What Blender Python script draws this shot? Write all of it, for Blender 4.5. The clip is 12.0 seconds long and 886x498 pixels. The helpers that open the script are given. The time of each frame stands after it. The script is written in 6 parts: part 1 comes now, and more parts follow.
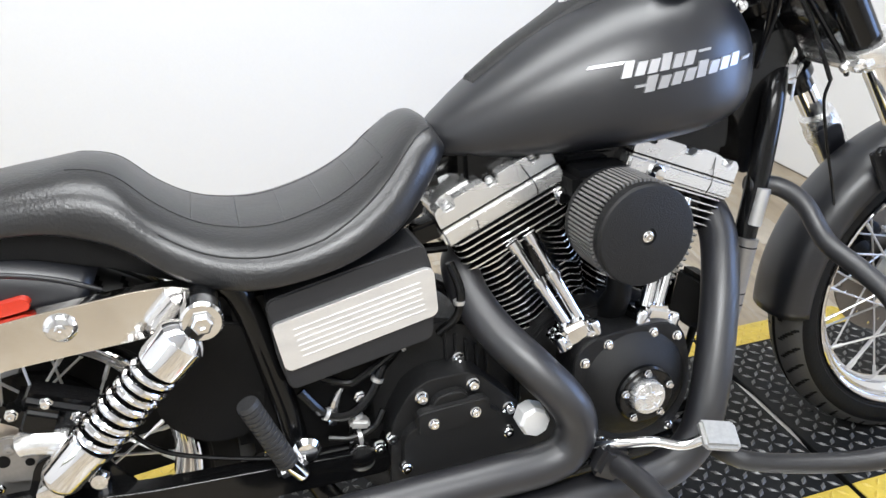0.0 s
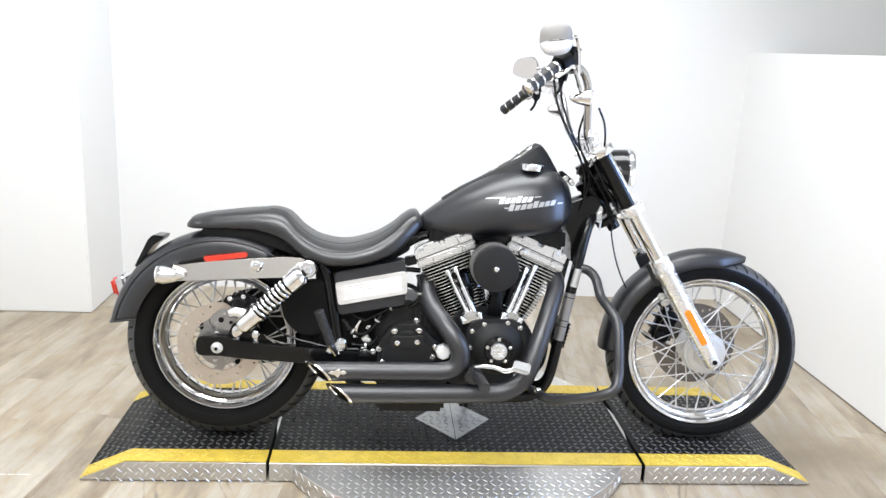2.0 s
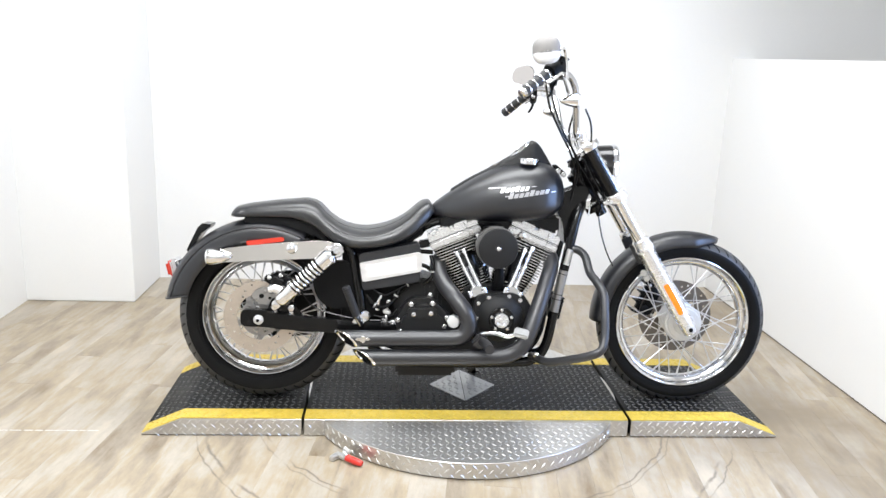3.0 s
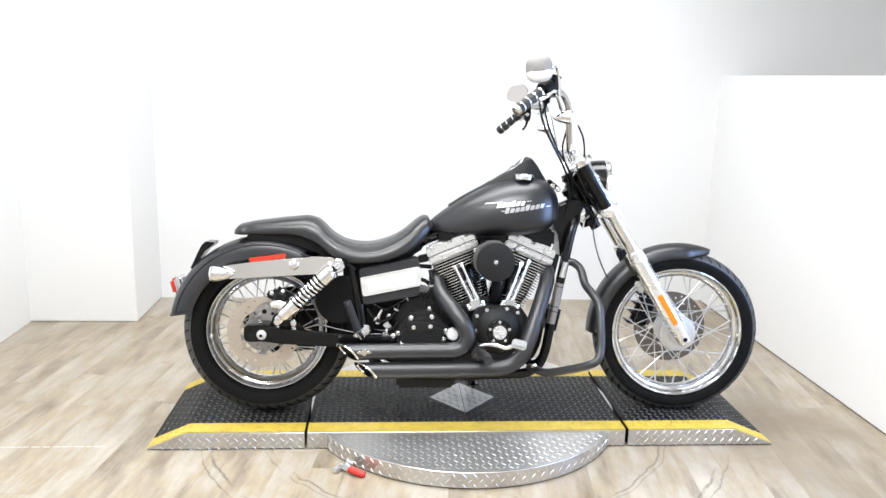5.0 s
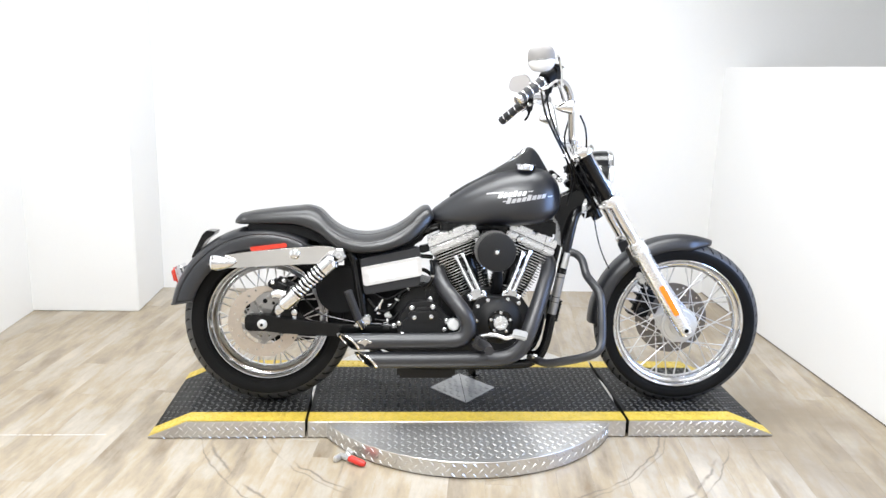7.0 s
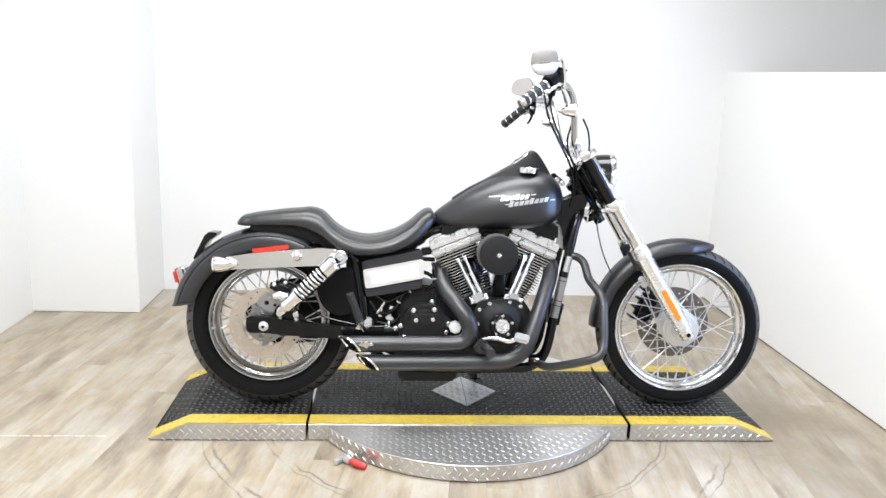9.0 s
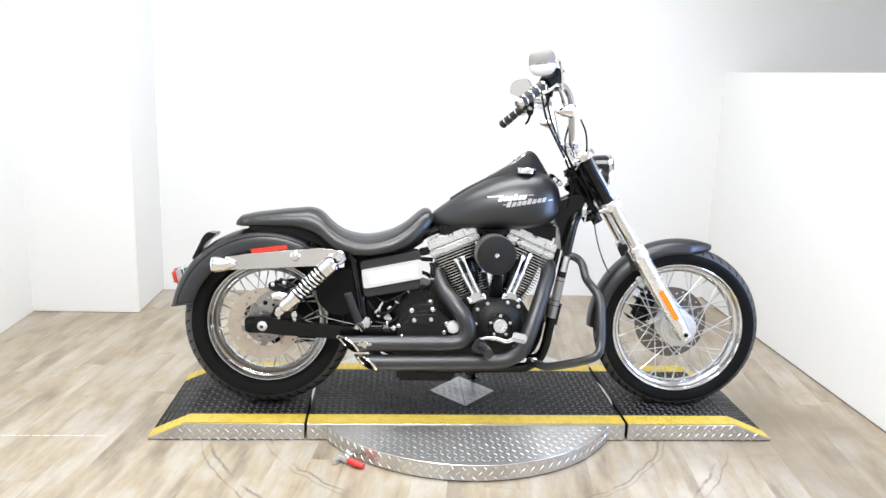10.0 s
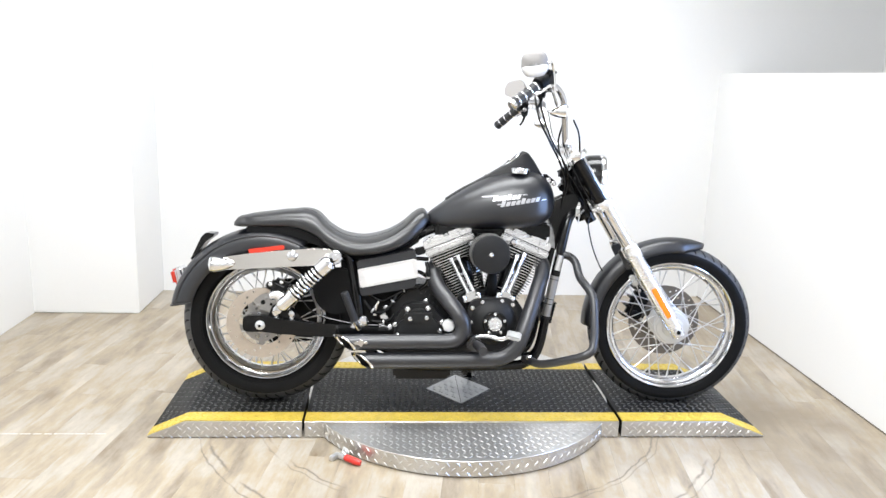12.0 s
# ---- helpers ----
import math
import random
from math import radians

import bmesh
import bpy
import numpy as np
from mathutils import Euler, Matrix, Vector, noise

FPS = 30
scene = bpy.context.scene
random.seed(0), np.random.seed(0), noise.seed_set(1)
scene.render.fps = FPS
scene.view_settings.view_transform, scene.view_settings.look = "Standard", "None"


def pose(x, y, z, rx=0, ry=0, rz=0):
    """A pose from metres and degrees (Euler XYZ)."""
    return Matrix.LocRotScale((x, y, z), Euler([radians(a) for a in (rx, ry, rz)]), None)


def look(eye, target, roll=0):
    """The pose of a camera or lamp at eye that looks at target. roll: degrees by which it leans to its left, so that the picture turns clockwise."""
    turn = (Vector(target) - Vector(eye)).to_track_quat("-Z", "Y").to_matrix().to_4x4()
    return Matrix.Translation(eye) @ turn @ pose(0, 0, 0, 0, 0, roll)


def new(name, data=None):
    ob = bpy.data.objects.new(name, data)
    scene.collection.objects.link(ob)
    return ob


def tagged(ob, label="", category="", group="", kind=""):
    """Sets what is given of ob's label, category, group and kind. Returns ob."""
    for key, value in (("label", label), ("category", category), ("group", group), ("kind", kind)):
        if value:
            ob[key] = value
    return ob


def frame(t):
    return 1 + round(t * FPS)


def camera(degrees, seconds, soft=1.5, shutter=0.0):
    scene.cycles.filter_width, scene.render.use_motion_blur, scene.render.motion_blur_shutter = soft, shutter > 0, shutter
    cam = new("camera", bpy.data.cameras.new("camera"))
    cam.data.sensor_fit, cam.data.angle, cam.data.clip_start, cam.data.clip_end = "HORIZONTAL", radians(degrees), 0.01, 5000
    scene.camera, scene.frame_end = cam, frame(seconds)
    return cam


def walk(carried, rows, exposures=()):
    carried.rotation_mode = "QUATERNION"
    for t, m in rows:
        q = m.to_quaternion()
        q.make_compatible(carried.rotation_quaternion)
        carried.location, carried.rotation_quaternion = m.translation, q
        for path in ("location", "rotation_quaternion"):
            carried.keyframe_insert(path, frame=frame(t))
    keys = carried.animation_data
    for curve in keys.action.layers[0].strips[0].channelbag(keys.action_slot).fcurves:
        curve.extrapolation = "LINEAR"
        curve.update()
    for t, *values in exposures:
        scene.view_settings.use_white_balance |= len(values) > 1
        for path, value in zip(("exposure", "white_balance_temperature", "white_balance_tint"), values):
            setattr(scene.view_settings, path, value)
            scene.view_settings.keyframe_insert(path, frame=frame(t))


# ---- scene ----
cam = camera(59.4, 12.0)
PATH = [
    (0, (-0.47, -0.93, 1.198), (0.039, 0.77, 0.275), -1.8),
    (0.1, (-0.4541, -1.0293, 1.2003), (-0.0533, 0.7204, 0.3183), -2.66),
    (0.2, (-0.4418, -1.0749, 1.2091), (-0.1022, 0.6953, 0.3426), -1.00),
    (0.4, (-0.4371, -1.2358, 1.2647), (-0.1538, 0.5366, 0.3825), 1.90),
    (0.5, (-0.403, -1.322, 1.29), (-0.171, 0.488, 0.47), 1.8),
    (0.8, (-0.4184, -1.5730, 1.3063), (-0.1967, 0.2796, 0.5864), 2.65),
    (1, (-0.4163, -1.7364, 1.3329), (-0.2207, 0.1262, 0.6311), 1.08),
    (1.3, (-0.3715, -1.9771, 1.3484), (-0.2184, -0.0708, 0.7631), 1.56),
    (1.4, (-0.3457, -2.0484, 1.3569), (-0.2204, -0.1494, 0.7421), 2.20),
    (1.5, (-0.3308, -2.1059, 1.3666), (-0.2141, -0.2091, 0.7435), 2.06),
    (1.6, (-0.3200, -2.1773, 1.3695), (-0.2003, -0.2829, 0.7394), 3.37),
    (1.8, (-0.2945, -2.3014, 1.3821), (-0.1655, -0.3865, 0.8194), 3.05),
    (2, (-0.3057, -2.4221, 1.3869), (-0.1417, -0.4937, 0.8822), 3.03),
    (2.3, (-0.3366, -2.5780, 1.3852), (-0.1688, -0.6566, 0.8559), 1.33),
    (2.5, (-0.3464, -2.6718, 1.3847), (-0.1894, -0.7469, 0.8651), 1.44),
    (2.7, (-0.3311, -2.7436, 1.3964), (-0.1953, -0.8126, 0.8938), 2.16),
    (4.3, (-0.4051, -2.9170, 1.3793), (-0.2407, -0.9770, 0.9220), 2.15),
    (4.5, (-0.3967, -2.9062, 1.3709), (-0.2342, -0.9638, 0.9231), 2.05),
    (5, (-0.3478, -2.8926, 1.3898), (-0.1999, -0.9458, 0.9563), 1.52),
    (5.5, (-0.3460, -2.8911, 1.3836), (-0.1984, -0.9472, 0.9369), 1.65),
    (6, (-0.3394, -2.8976, 1.3812), (-0.1882, -0.9557, 0.9272), 1.47),
    (6.5, (-0.3395, -2.8955, 1.3783), (-0.1843, -0.9544, 0.9224), 1.69),
    (7, (-0.3405, -2.8907, 1.3770), (-0.1999, -0.9472, 0.9262), 1.71),
    (8.8, (-0.3547, -2.8854, 1.3708), (-0.2108, -0.9399, 0.9302), 1.84),
    (9, (-0.3491, -2.8870, 1.3729), (-0.2080, -0.9415, 0.9312), 2.04),
    (9.5, (-0.3463, -2.8911, 1.3791), (-0.2080, -0.9441, 0.9431), 2.02),
    (10, (-0.3413, -2.8969, 1.3761), (-0.2009, -0.9514, 0.9343), 2.03),
    (10.5, (-0.3367, -2.9051, 1.3793), (-0.1958, -0.9611, 0.9309), 2.07),
    (11, (-0.3308, -2.9169, 1.3797), (-0.1906, -0.9728, 0.9318), 2.05),
    (11.5, (-0.3186, -2.9276, 1.3848), (-0.1847, -0.9828, 0.9379), 1.95),
    (12, (-0.3207, -2.9379, 1.3756), (-0.1835, -0.9910, 0.9387), 1.79),
]
EXPOSURES = [(0.0, -0.08), (1.0, 0.0), (2.5, 0.06), (4.5, 0.12), (7.0, 0.12), (9.0, 0.05), (10.5, 0.05), (12.0, 0.15)]
walk(cam, [(t, look(eye, target, roll)) for t, eye, target, roll in PATH], EXPOSURES)

from mathutils.geometry import delaunay_2d_cdt

# ---- world and light ----
world = bpy.data.worlds.new("world")
scene.world = world
world.use_nodes = True
sky = world.node_tree.nodes.new("ShaderNodeTexSky")
sky.sky_type, sky.sun_disc = "NISHITA", False
sky.sun_elevation, sky.sun_rotation = radians(40), radians(120)
world.node_tree.nodes["Background"].inputs["Strength"].default_value = 0.12
world.node_tree.links.new(sky.outputs[0], world.node_tree.nodes["Background"].inputs["Color"])


def area(name, watts, sx, sy, m, colour):
    lamp = bpy.data.lights.new(name, "AREA")
    lamp.shape, lamp.size, lamp.size_y, lamp.energy, lamp.color = "RECTANGLE", sx, sy, watts, colour
    ob = new(name, lamp)
    ob.matrix_world = m
    return ob


area("ceiling_lamp_front", 106, 1.5, 0.9, pose(-0.60, -1.7, 2.9), (0.965, 0.985, 1.0))
area("ceiling_lamp_middle", 74, 2.5, 0.8, pose(-0.15, 0.25, 2.9), (0.965, 0.985, 1.0))
# three unseen panels added so metal and black parts catch sheen
for y in (-2.85, -3.75, -4.65):
    area("sheen_panel", 17, 3.4, 0.62, pose(-0.3, y, 2.94), (0.965, 0.985, 1.0))
# added side light from an unseen west opening, for the rear fender
area("added_window_west", 5, 0.85, 1.4, look((-2.40, -0.95, 1.25), (-0.8, -0.2, 0.6)), (0.93, 0.97, 1.0))
# unseen window added to put blue sheen on tank and front fender
area("added_window_blue", 30, 0.75, 1.1, look((1.80, -0.70, 1.15), (0.3, -0.35, 0.95)), (0.30, 0.50, 1.0))


# ---- materials ----
def material(name, colour, rough=0.5, metal=0.0, grain=0.0, scale=60.0, bump=0.0, wear=0.0, wear_scale=6.0, coat=0.0, dark=0.6, bump_scale=None, stretch=(1, 1, 1), gloss=0.5):
    """A principled surface: base colour varied at two scales, with fine relief."""
    m = bpy.data.materials.new(name)
    m.use_nodes = True
    n, l = m.node_tree.nodes, m.node_tree.links
    b = n["Principled BSDF"]
    b.inputs["Metallic"].default_value = metal
    b.inputs["Specular IOR Level"].default_value = gloss
    b.inputs["Coat Weight"].default_value = coat
    b.inputs["Coat Roughness"].default_value = 0.08
    co = n.new("ShaderNodeTexCoord")
    mp = n.new("ShaderNodeMapping")
    mp.inputs["Scale"].default_value = stretch
    l.new(co.outputs["Object"], mp.inputs[0])
    fine = n.new("ShaderNodeTexNoise")
    fine.inputs["Scale"].default_value, fine.inputs["Detail"].default_value = scale, 5
    large = n.new("ShaderNodeTexNoise")
    large.inputs["Scale"].default_value, large.inputs["Detail"].default_value = wear_scale, 4
    l.new(mp.outputs[0], fine.inputs["Vector"])
    l.new(mp.outputs[0], large.inputs["Vector"])
    mix1 = n.new("ShaderNodeMix")
    mix1.data_type = "RGBA"
    mix1.inputs["A"].default_value = (*[c * (1 - grain) for c in colour], 1)
    mix1.inputs["B"].default_value = (*[min(1, c * (1 + grain)) for c in colour], 1)
    l.new(fine.outputs["Fac"], mix1.inputs["Factor"])
    ramp = n.new("ShaderNodeMapRange")
    ramp.inputs["From Min"].default_value, ramp.inputs["From Max"].default_value = 0.45, 0.75
    ramp.inputs["To Max"].default_value = wear
    l.new(large.outputs["Fac"], ramp.inputs["Value"])
    mix2 = n.new("ShaderNodeMix")
    mix2.data_type = "RGBA"
    mix2.inputs["B"].default_value = (*[c * dark for c in colour], 1)
    l.new(ramp.outputs[0], mix2.inputs["Factor"])
    l.new(mix1.outputs["Result"], mix2.inputs["A"])
    l.new(mix2.outputs["Result"], b.inputs["Base Color"])
    rr = n.new("ShaderNodeMapRange")
    rr.inputs["To Min"].default_value, rr.inputs["To Max"].default_value = max(0.02, rough * 0.8), min(1, rough * 1.2)
    l.new(large.outputs["Fac"], rr.inputs["Value"])
    l.new(rr.outputs[0], b.inputs["Roughness"])
    if bump:
        bn = n.new("ShaderNodeBump")
        bn.inputs["Strength"].default_value, bn.inputs["Distance"].default_value = bump, 0.002
        src = fine
        if bump_scale:
            src = n.new("ShaderNodeTexNoise")
            src.inputs["Scale"].default_value, src.inputs["Detail"].default_value = bump_scale, 3
            l.new(mp.outputs[0], src.inputs["Vector"])
        l.new(src.outputs["Fac"], bn.inputs["Height"])
        l.new(bn.outputs[0], b.inputs["Normal"])
    return m


M = {
    "denim": material("satin black paint", (0.0062, 0.0067, 0.0090), 0.37, 0, 0.15, 900, 0.04, 0.2, 5, gloss=0.76),
    "black": material("gloss black enamel", (0.004, 0.004, 0.0042), 0.18, 0, 0.2, 80, 0, 0.1, gloss=0.32),
    "wrinkle": material("black wrinkle powder coat", (0.010, 0.010, 0.0104), 0.44, 0, 0.3, 700, 0.5, 0.3, 8, gloss=0.30),
    "pipe": material("satin black ceramic coat", (0.012, 0.012, 0.014), 0.42, 0.0, 0.2, 500, 0.08, 0.35, 6, gloss=0.80),
    "leather": material("black vinyl", (0.010, 0.010, 0.0105), 0.34, 0, 0.25, 500, 0.30, 0.35, 7, bump_scale=240, gloss=0.68),
    "gauze": material("grey filter gauze", (0.16, 0.155, 0.15), 0.6, 0.2, 0.3, 400, 0.2),
    "seam": material("black thread", (0.012, 0.012, 0.012), 0.7),
    "chrome": material("chrome", (0.80, 0.80, 0.81), 0.07, 1.0, 0.02, 40, 0, 0.12, 14, dark=0.8),
    "rim_chrome": material("rim chrome", (0.74, 0.74, 0.75), 0.06, 1.0, 0.03, 40, 0, 0.2, 14, dark=0.8),
    "bowl": material("black headlight enamel", (0.004, 0.004, 0.0045), 0.14, 0, 0.1, 80, 0, 0.1),
    # chrome darkened to stand for the dark surroundings the bar reflects
    "bar_chrome": material("chrome tube in a dark reflection tone", (0.50, 0.50, 0.51), 0.14, 1.0, 0.03, 40, 0, 0.25, 10, dark=0.8),
    "spoke": material("stainless spoke", (0.58, 0.58, 0.58), 0.34, 0.75, 0.05, 120, 0, 0.2, 14, dark=0.8),
    "alu": material("polished aluminium", (0.82, 0.815, 0.805), 0.26, 0.80, 0.06, 250, 0.0, 0.10, 18, dark=0.75, stretch=(1, 1, 4)),
    "cast": material("cast aluminium", (0.66, 0.66, 0.65), 0.42, 0.8, 0.1, 300, 0.2, 0.3, 15, dark=0.7),
    "steel": material("brushed stainless rotor", (0.56, 0.49, 0.42), 0.40, 0.85, 0.1, 200, 0.08, 0.35, 20, dark=0.75),
    "rubber": material("tyre rubber", (0.004, 0.004, 0.0042), 0.5, 0, 0.25, 200, 0.2, 0.35, 9, dark=1.8, gloss=0.14),
    # crown rubber greyed by wear, and lightened further for its sheen
    "tread": material("worn tread rubber with painted sheen", (0.042, 0.042, 0.0425), 0.48, 0, 0.25, 200, 0.25, 0.4, 9, dark=1.3, gloss=0.6),
    "grip": material("grip rubber", (0.022, 0.022, 0.023), 0.55, 0, 0.2, 300, 0.3),
    "plastic": material("matt black plastic", (0.005, 0.005, 0.0052), 0.5, 0, 0.2, 300, 0.2, 0.2, gloss=0.15),
    "amber": material("amber lens", (0.85, 0.24, 0.015), 0.22, 0, 0.1, 300, 0, 0.1, coat=0.5),
    "red": material("red lens", (0.50, 0.030, 0.012), 0.22, 0, 0.1, 300, 0, 0.1, coat=0.5),
    "lens": material("clear lens", (0.75, 0.75, 0.74), 0.12, 0, 0.1, 300, 0, 0.1, coat=1.0),
    "band": material("brushed aluminium band", (0.80, 0.79, 0.78), 0.36, 0.7, 0.08, 220, 0.06, 0.4, 9, dark=0.75, stretch=(1, 1, 6)),
    "side_panel": material("matt black moulded plastic", (0.020, 0.020, 0.0215), 0.5, 0, 0.2, 400, 0.2, 0.3, 7, gloss=0.4),
    "satin": material("satin silver finish", (0.82, 0.82, 0.82), 0.42, 0.35, 0.04, 300, 0.05, 0.1, 12, dark=0.9),
    "silver": material("silver badge", (0.46, 0.46, 0.47), 0.35, 0.7, 0.05, 300),
    # grey that the chrome mirror head reflects, put into its colour
    "shell": material("mirror shell, grey reflection tone", (0.25, 0.24, 0.233), 0.65, 0.2, 0.05, 60, 0, 0.2, 10, dark=0.85),
    # the tan grey reflection is put into the glass colour
    "mirror": material("mirror glass in its reflected tone", (0.56, 0.53, 0.505), 0.05, 1.0),
    "deck": material("worn black deck paint", (0.009, 0.009, 0.0088), 0.5, 0.0, 0.3, 150, 0.2, 0.5, 7, dark=2.2, gloss=0.16),
    "lug": material("worn tread lug", (0.110, 0.110, 0.108), 0.34, 0.4, 0.3, 120, 0.2, 0.6, 9, dark=0.45, gloss=0.6),
    "yellow": material("yellow safety paint", (0.58, 0.42, 0.060), 0.42, 0, 0.12, 180, 0.2, 0.40, 26, dark=0.5),
    "plate": material("bare tread plate", (0.58, 0.565, 0.54), 0.34, 0.85, 0.15, 160, 0.15, 0.5, 8, dark=0.68),
    "lugbright": material("bright tread lug", (0.68, 0.66, 0.63), 0.30, 0.8, 0.1, 160, 0.1, 0.35, 9, dark=0.7),
    "pivot": material("dull bare plate", (0.40, 0.40, 0.39), 0.42, 0.6, 0.2, 160, 0.15, 0.6, 11, dark=0.55),
    "platelug": material("scuffed tread lug", (0.70, 0.70, 0.69), 0.30, 0.88, 0.15, 160, 0.1, 0.6, 9, dark=0.6),
    "strut": material("polished strut", (0.80, 0.77, 0.73), 0.10, 1.0, 0.05, 120, 0.5, 0.25, 5, dark=0.85, bump_scale=7),
    "rotor_grey": material("grey steel rotor", (0.33, 0.32, 0.31), 0.4, 0.8, 0.1, 200, 0.08, 0.3, 20, dark=0.75),
    "rotor_dark": material("dull brown steel rotor", (0.19, 0.17, 0.15), 0.45, 0.8, 0.15, 200, 0.08, 0.4, 20, dark=0.7),
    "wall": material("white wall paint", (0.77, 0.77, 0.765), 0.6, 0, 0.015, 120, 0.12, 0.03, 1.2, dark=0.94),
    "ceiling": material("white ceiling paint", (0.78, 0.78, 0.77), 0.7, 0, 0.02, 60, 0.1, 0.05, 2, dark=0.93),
    # walls out of view: tone set by what the metal should reflect
    "reflection_wall": material("unseen wall, toned for reflections", (0.66, 0.66, 0.655), 0.6, 0, 0.02, 120, 0.1, 0.05, 1.2),
    "subfloor": material("grey subfloor", (0.12, 0.10, 0.08), 0.8, 0, 0.2, 40, 0.1, 0.2),
    "tape": material("white floor tape", (0.60, 0.58, 0.54), 0.5, 0, 0.1, 120, 0.1, 0.7, 30, dark=0.7),
    "redgrip": material("red vinyl grip", (0.60, 0.03, 0.02), 0.4, 0, 0.1, 200, 0.1),
}


def plank_material():
    m = bpy.data.materials.new("pale oak laminate")
    m.use_nodes = True
    n, l = m.node_tree.nodes, m.node_tree.links
    b = n["Principled BSDF"]
    info, co = n.new("ShaderNodeObjectInfo"), n.new("ShaderNodeTexCoord")
    shift = n.new("ShaderNodeVectorMath")
    shift.operation = "MULTIPLY_ADD"
    l.new(info.outputs["Random"], shift.inputs[0])
    shift.inputs[1].default_value = (9, 17, 5)
    l.new(co.outputs["Object"], shift.inputs[2])
    mp = n.new("ShaderNodeMapping")
    mp.inputs["Scale"].default_value = (14, 1.1, 1)
    l.new(shift.outputs[0], mp.inputs[0])
    grain = n.new("ShaderNodeTexNoise")
    grain.inputs["Scale"].default_value, grain.inputs["Detail"].default_value, grain.inputs["Distortion"].default_value = 3.0, 6, 0.6
    l.new(mp.outputs[0], grain.inputs["Vector"])
    cloud = n.new("ShaderNodeTexNoise")
    cloud.inputs["Scale"].default_value, cloud.inputs["Detail"].default_value = 2.4, 3
    l.new(shift.outputs[0], cloud.inputs["Vector"])
    ramp = n.new("ShaderNodeValToRGB")
    e = ramp.color_ramp.elements
    e[0].position, e[0].color = 0.22, (0.185, 0.136, 0.082, 1)
    e[1].position, e[1].color = 0.80, (0.475, 0.418, 0.332, 1)
    for at, colour in ((0.40, (0.282, 0.238, 0.182, 1)), (0.52, (0.360, 0.295, 0.204, 1)), (0.64, (0.388, 0.348, 0.290, 1))):
        e.new(at).color = colour
    blotch = n.new("ShaderNodeTexNoise")
    blotch.inputs["Scale"].default_value, blotch.inputs["Detail"].default_value, blotch.inputs["Distortion"].default_value = 1.0, 5, 0.5
    long = n.new("ShaderNodeMapping")
    long.inputs["Scale"].default_value = (9.0, 1.7, 1)
    l.new(shift.outputs[0], long.inputs[0])
    l.new(long.outputs[0], blotch.inputs["Vector"])
    add = n.new("ShaderNodeMath")
    add.operation = "MULTIPLY_ADD"
    add.inputs[1].default_value = 0.35
    l.new(cloud.outputs["Fac"], add.inputs[0])
    half = n.new("ShaderNodeMath")
    half.operation = "MULTIPLY_ADD"
    half.inputs[1].default_value = 0.30
    l.new(grain.outputs["Fac"], half.inputs[0])
    wide = n.new("ShaderNodeMapRange")
    wide.inputs["From Min"].default_value, wide.inputs["From Max"].default_value = 0.32, 0.68
    wide.inputs["To Min"].default_value, wide.inputs["To Max"].default_value = 0.05, 0.38
    l.new(blotch.outputs["Fac"], wide.inputs["Value"])
    l.new(wide.outputs[0], half.inputs[2])
    l.new(half.outputs[0], add.inputs[2])
    mottle = n.new("ShaderNodeTexNoise")
    mottle.inputs["Scale"].default_value, mottle.inputs["Detail"].default_value, mottle.inputs["Roughness"].default_value = 3.0, 7, 0.72
    spread = n.new("ShaderNodeMapping")
    spread.inputs["Scale"].default_value = (4.0, 1.3, 1)
    l.new(shift.outputs[0], spread.inputs[0])
    l.new(spread.outputs[0], mottle.inputs["Vector"])
    fleck = n.new("ShaderNodeMapRange")
    fleck.inputs["From Min"].default_value, fleck.inputs["From Max"].default_value = 0.30, 0.70
    fleck.inputs["To Min"].default_value, fleck.inputs["To Max"].default_value = -0.17, 0.17
    l.new(mottle.outputs["Fac"], fleck.inputs["Value"])
    total = n.new("ShaderNodeMath")
    l.new(add.outputs[0], total.inputs[0])
    l.new(fleck.outputs[0], total.inputs[1])
    l.new(total.outputs[0], ramp.inputs[0])
    tint = n.new("ShaderNodeHueSaturation")
    val = n.new("ShaderNodeMapRange")
    val.inputs["To Min"].default_value, val.inputs["To Max"].default_value = 0.97, 1.03
    l.new(info.outputs["Random"], val.inputs["Value"])
    l.new(val.outputs[0], tint.inputs["Value"])
    l.new(ramp.outputs["Color"], tint.inputs["Color"])
    # scuffs worn by the ramps' corners, rings round the turntable
    geo = n.new("ShaderNodeNewGeometry")
    off = n.new("ShaderNodeVectorMath")
    off.operation = "SUBTRACT"
    off.inputs[1].default_value = (-0.02, 0.155, 0)
    l.new(geo.outputs["Position"], off.inputs[0])
    wob = n.new("ShaderNodeTexNoise")
    wob.inputs["Scale"].default_value, wob.inputs["Detail"].default_value = 9, 4
    l.new(geo.outputs["Position"], wob.inputs["Vector"])
    length = n.new("ShaderNodeVectorMath")
    length.operation = "LENGTH"
    l.new(off.outputs[0], length.inputs[0])
    wobbled = n.new("ShaderNodeMath")
    wobbled.operation = "MULTIPLY_ADD"
    wobbled.inputs[1].default_value = 0.05
    l.new(wob.outputs["Fac"], wobbled.inputs[0])
    l.new(length.outputs["Value"], wobbled.inputs[2])
    last = tint.outputs["Color"]
    for radius, thick, amount in ((0.838, 0.006, 0.9), (0.86, 0.005, 0.6), (1.05, 0.008, 0.8), (1.085, 0.005, 0.8)):
        away = n.new("ShaderNodeMath")
        away.operation = "SUBTRACT"
        away.inputs[1].default_value = radius
        l.new(wobbled.outputs[0], away.inputs[0])
        ab = n.new("ShaderNodeMath")
        ab.operation = "ABSOLUTE"
        l.new(away.outputs[0], ab.inputs[0])
        band = n.new("ShaderNodeMapRange")
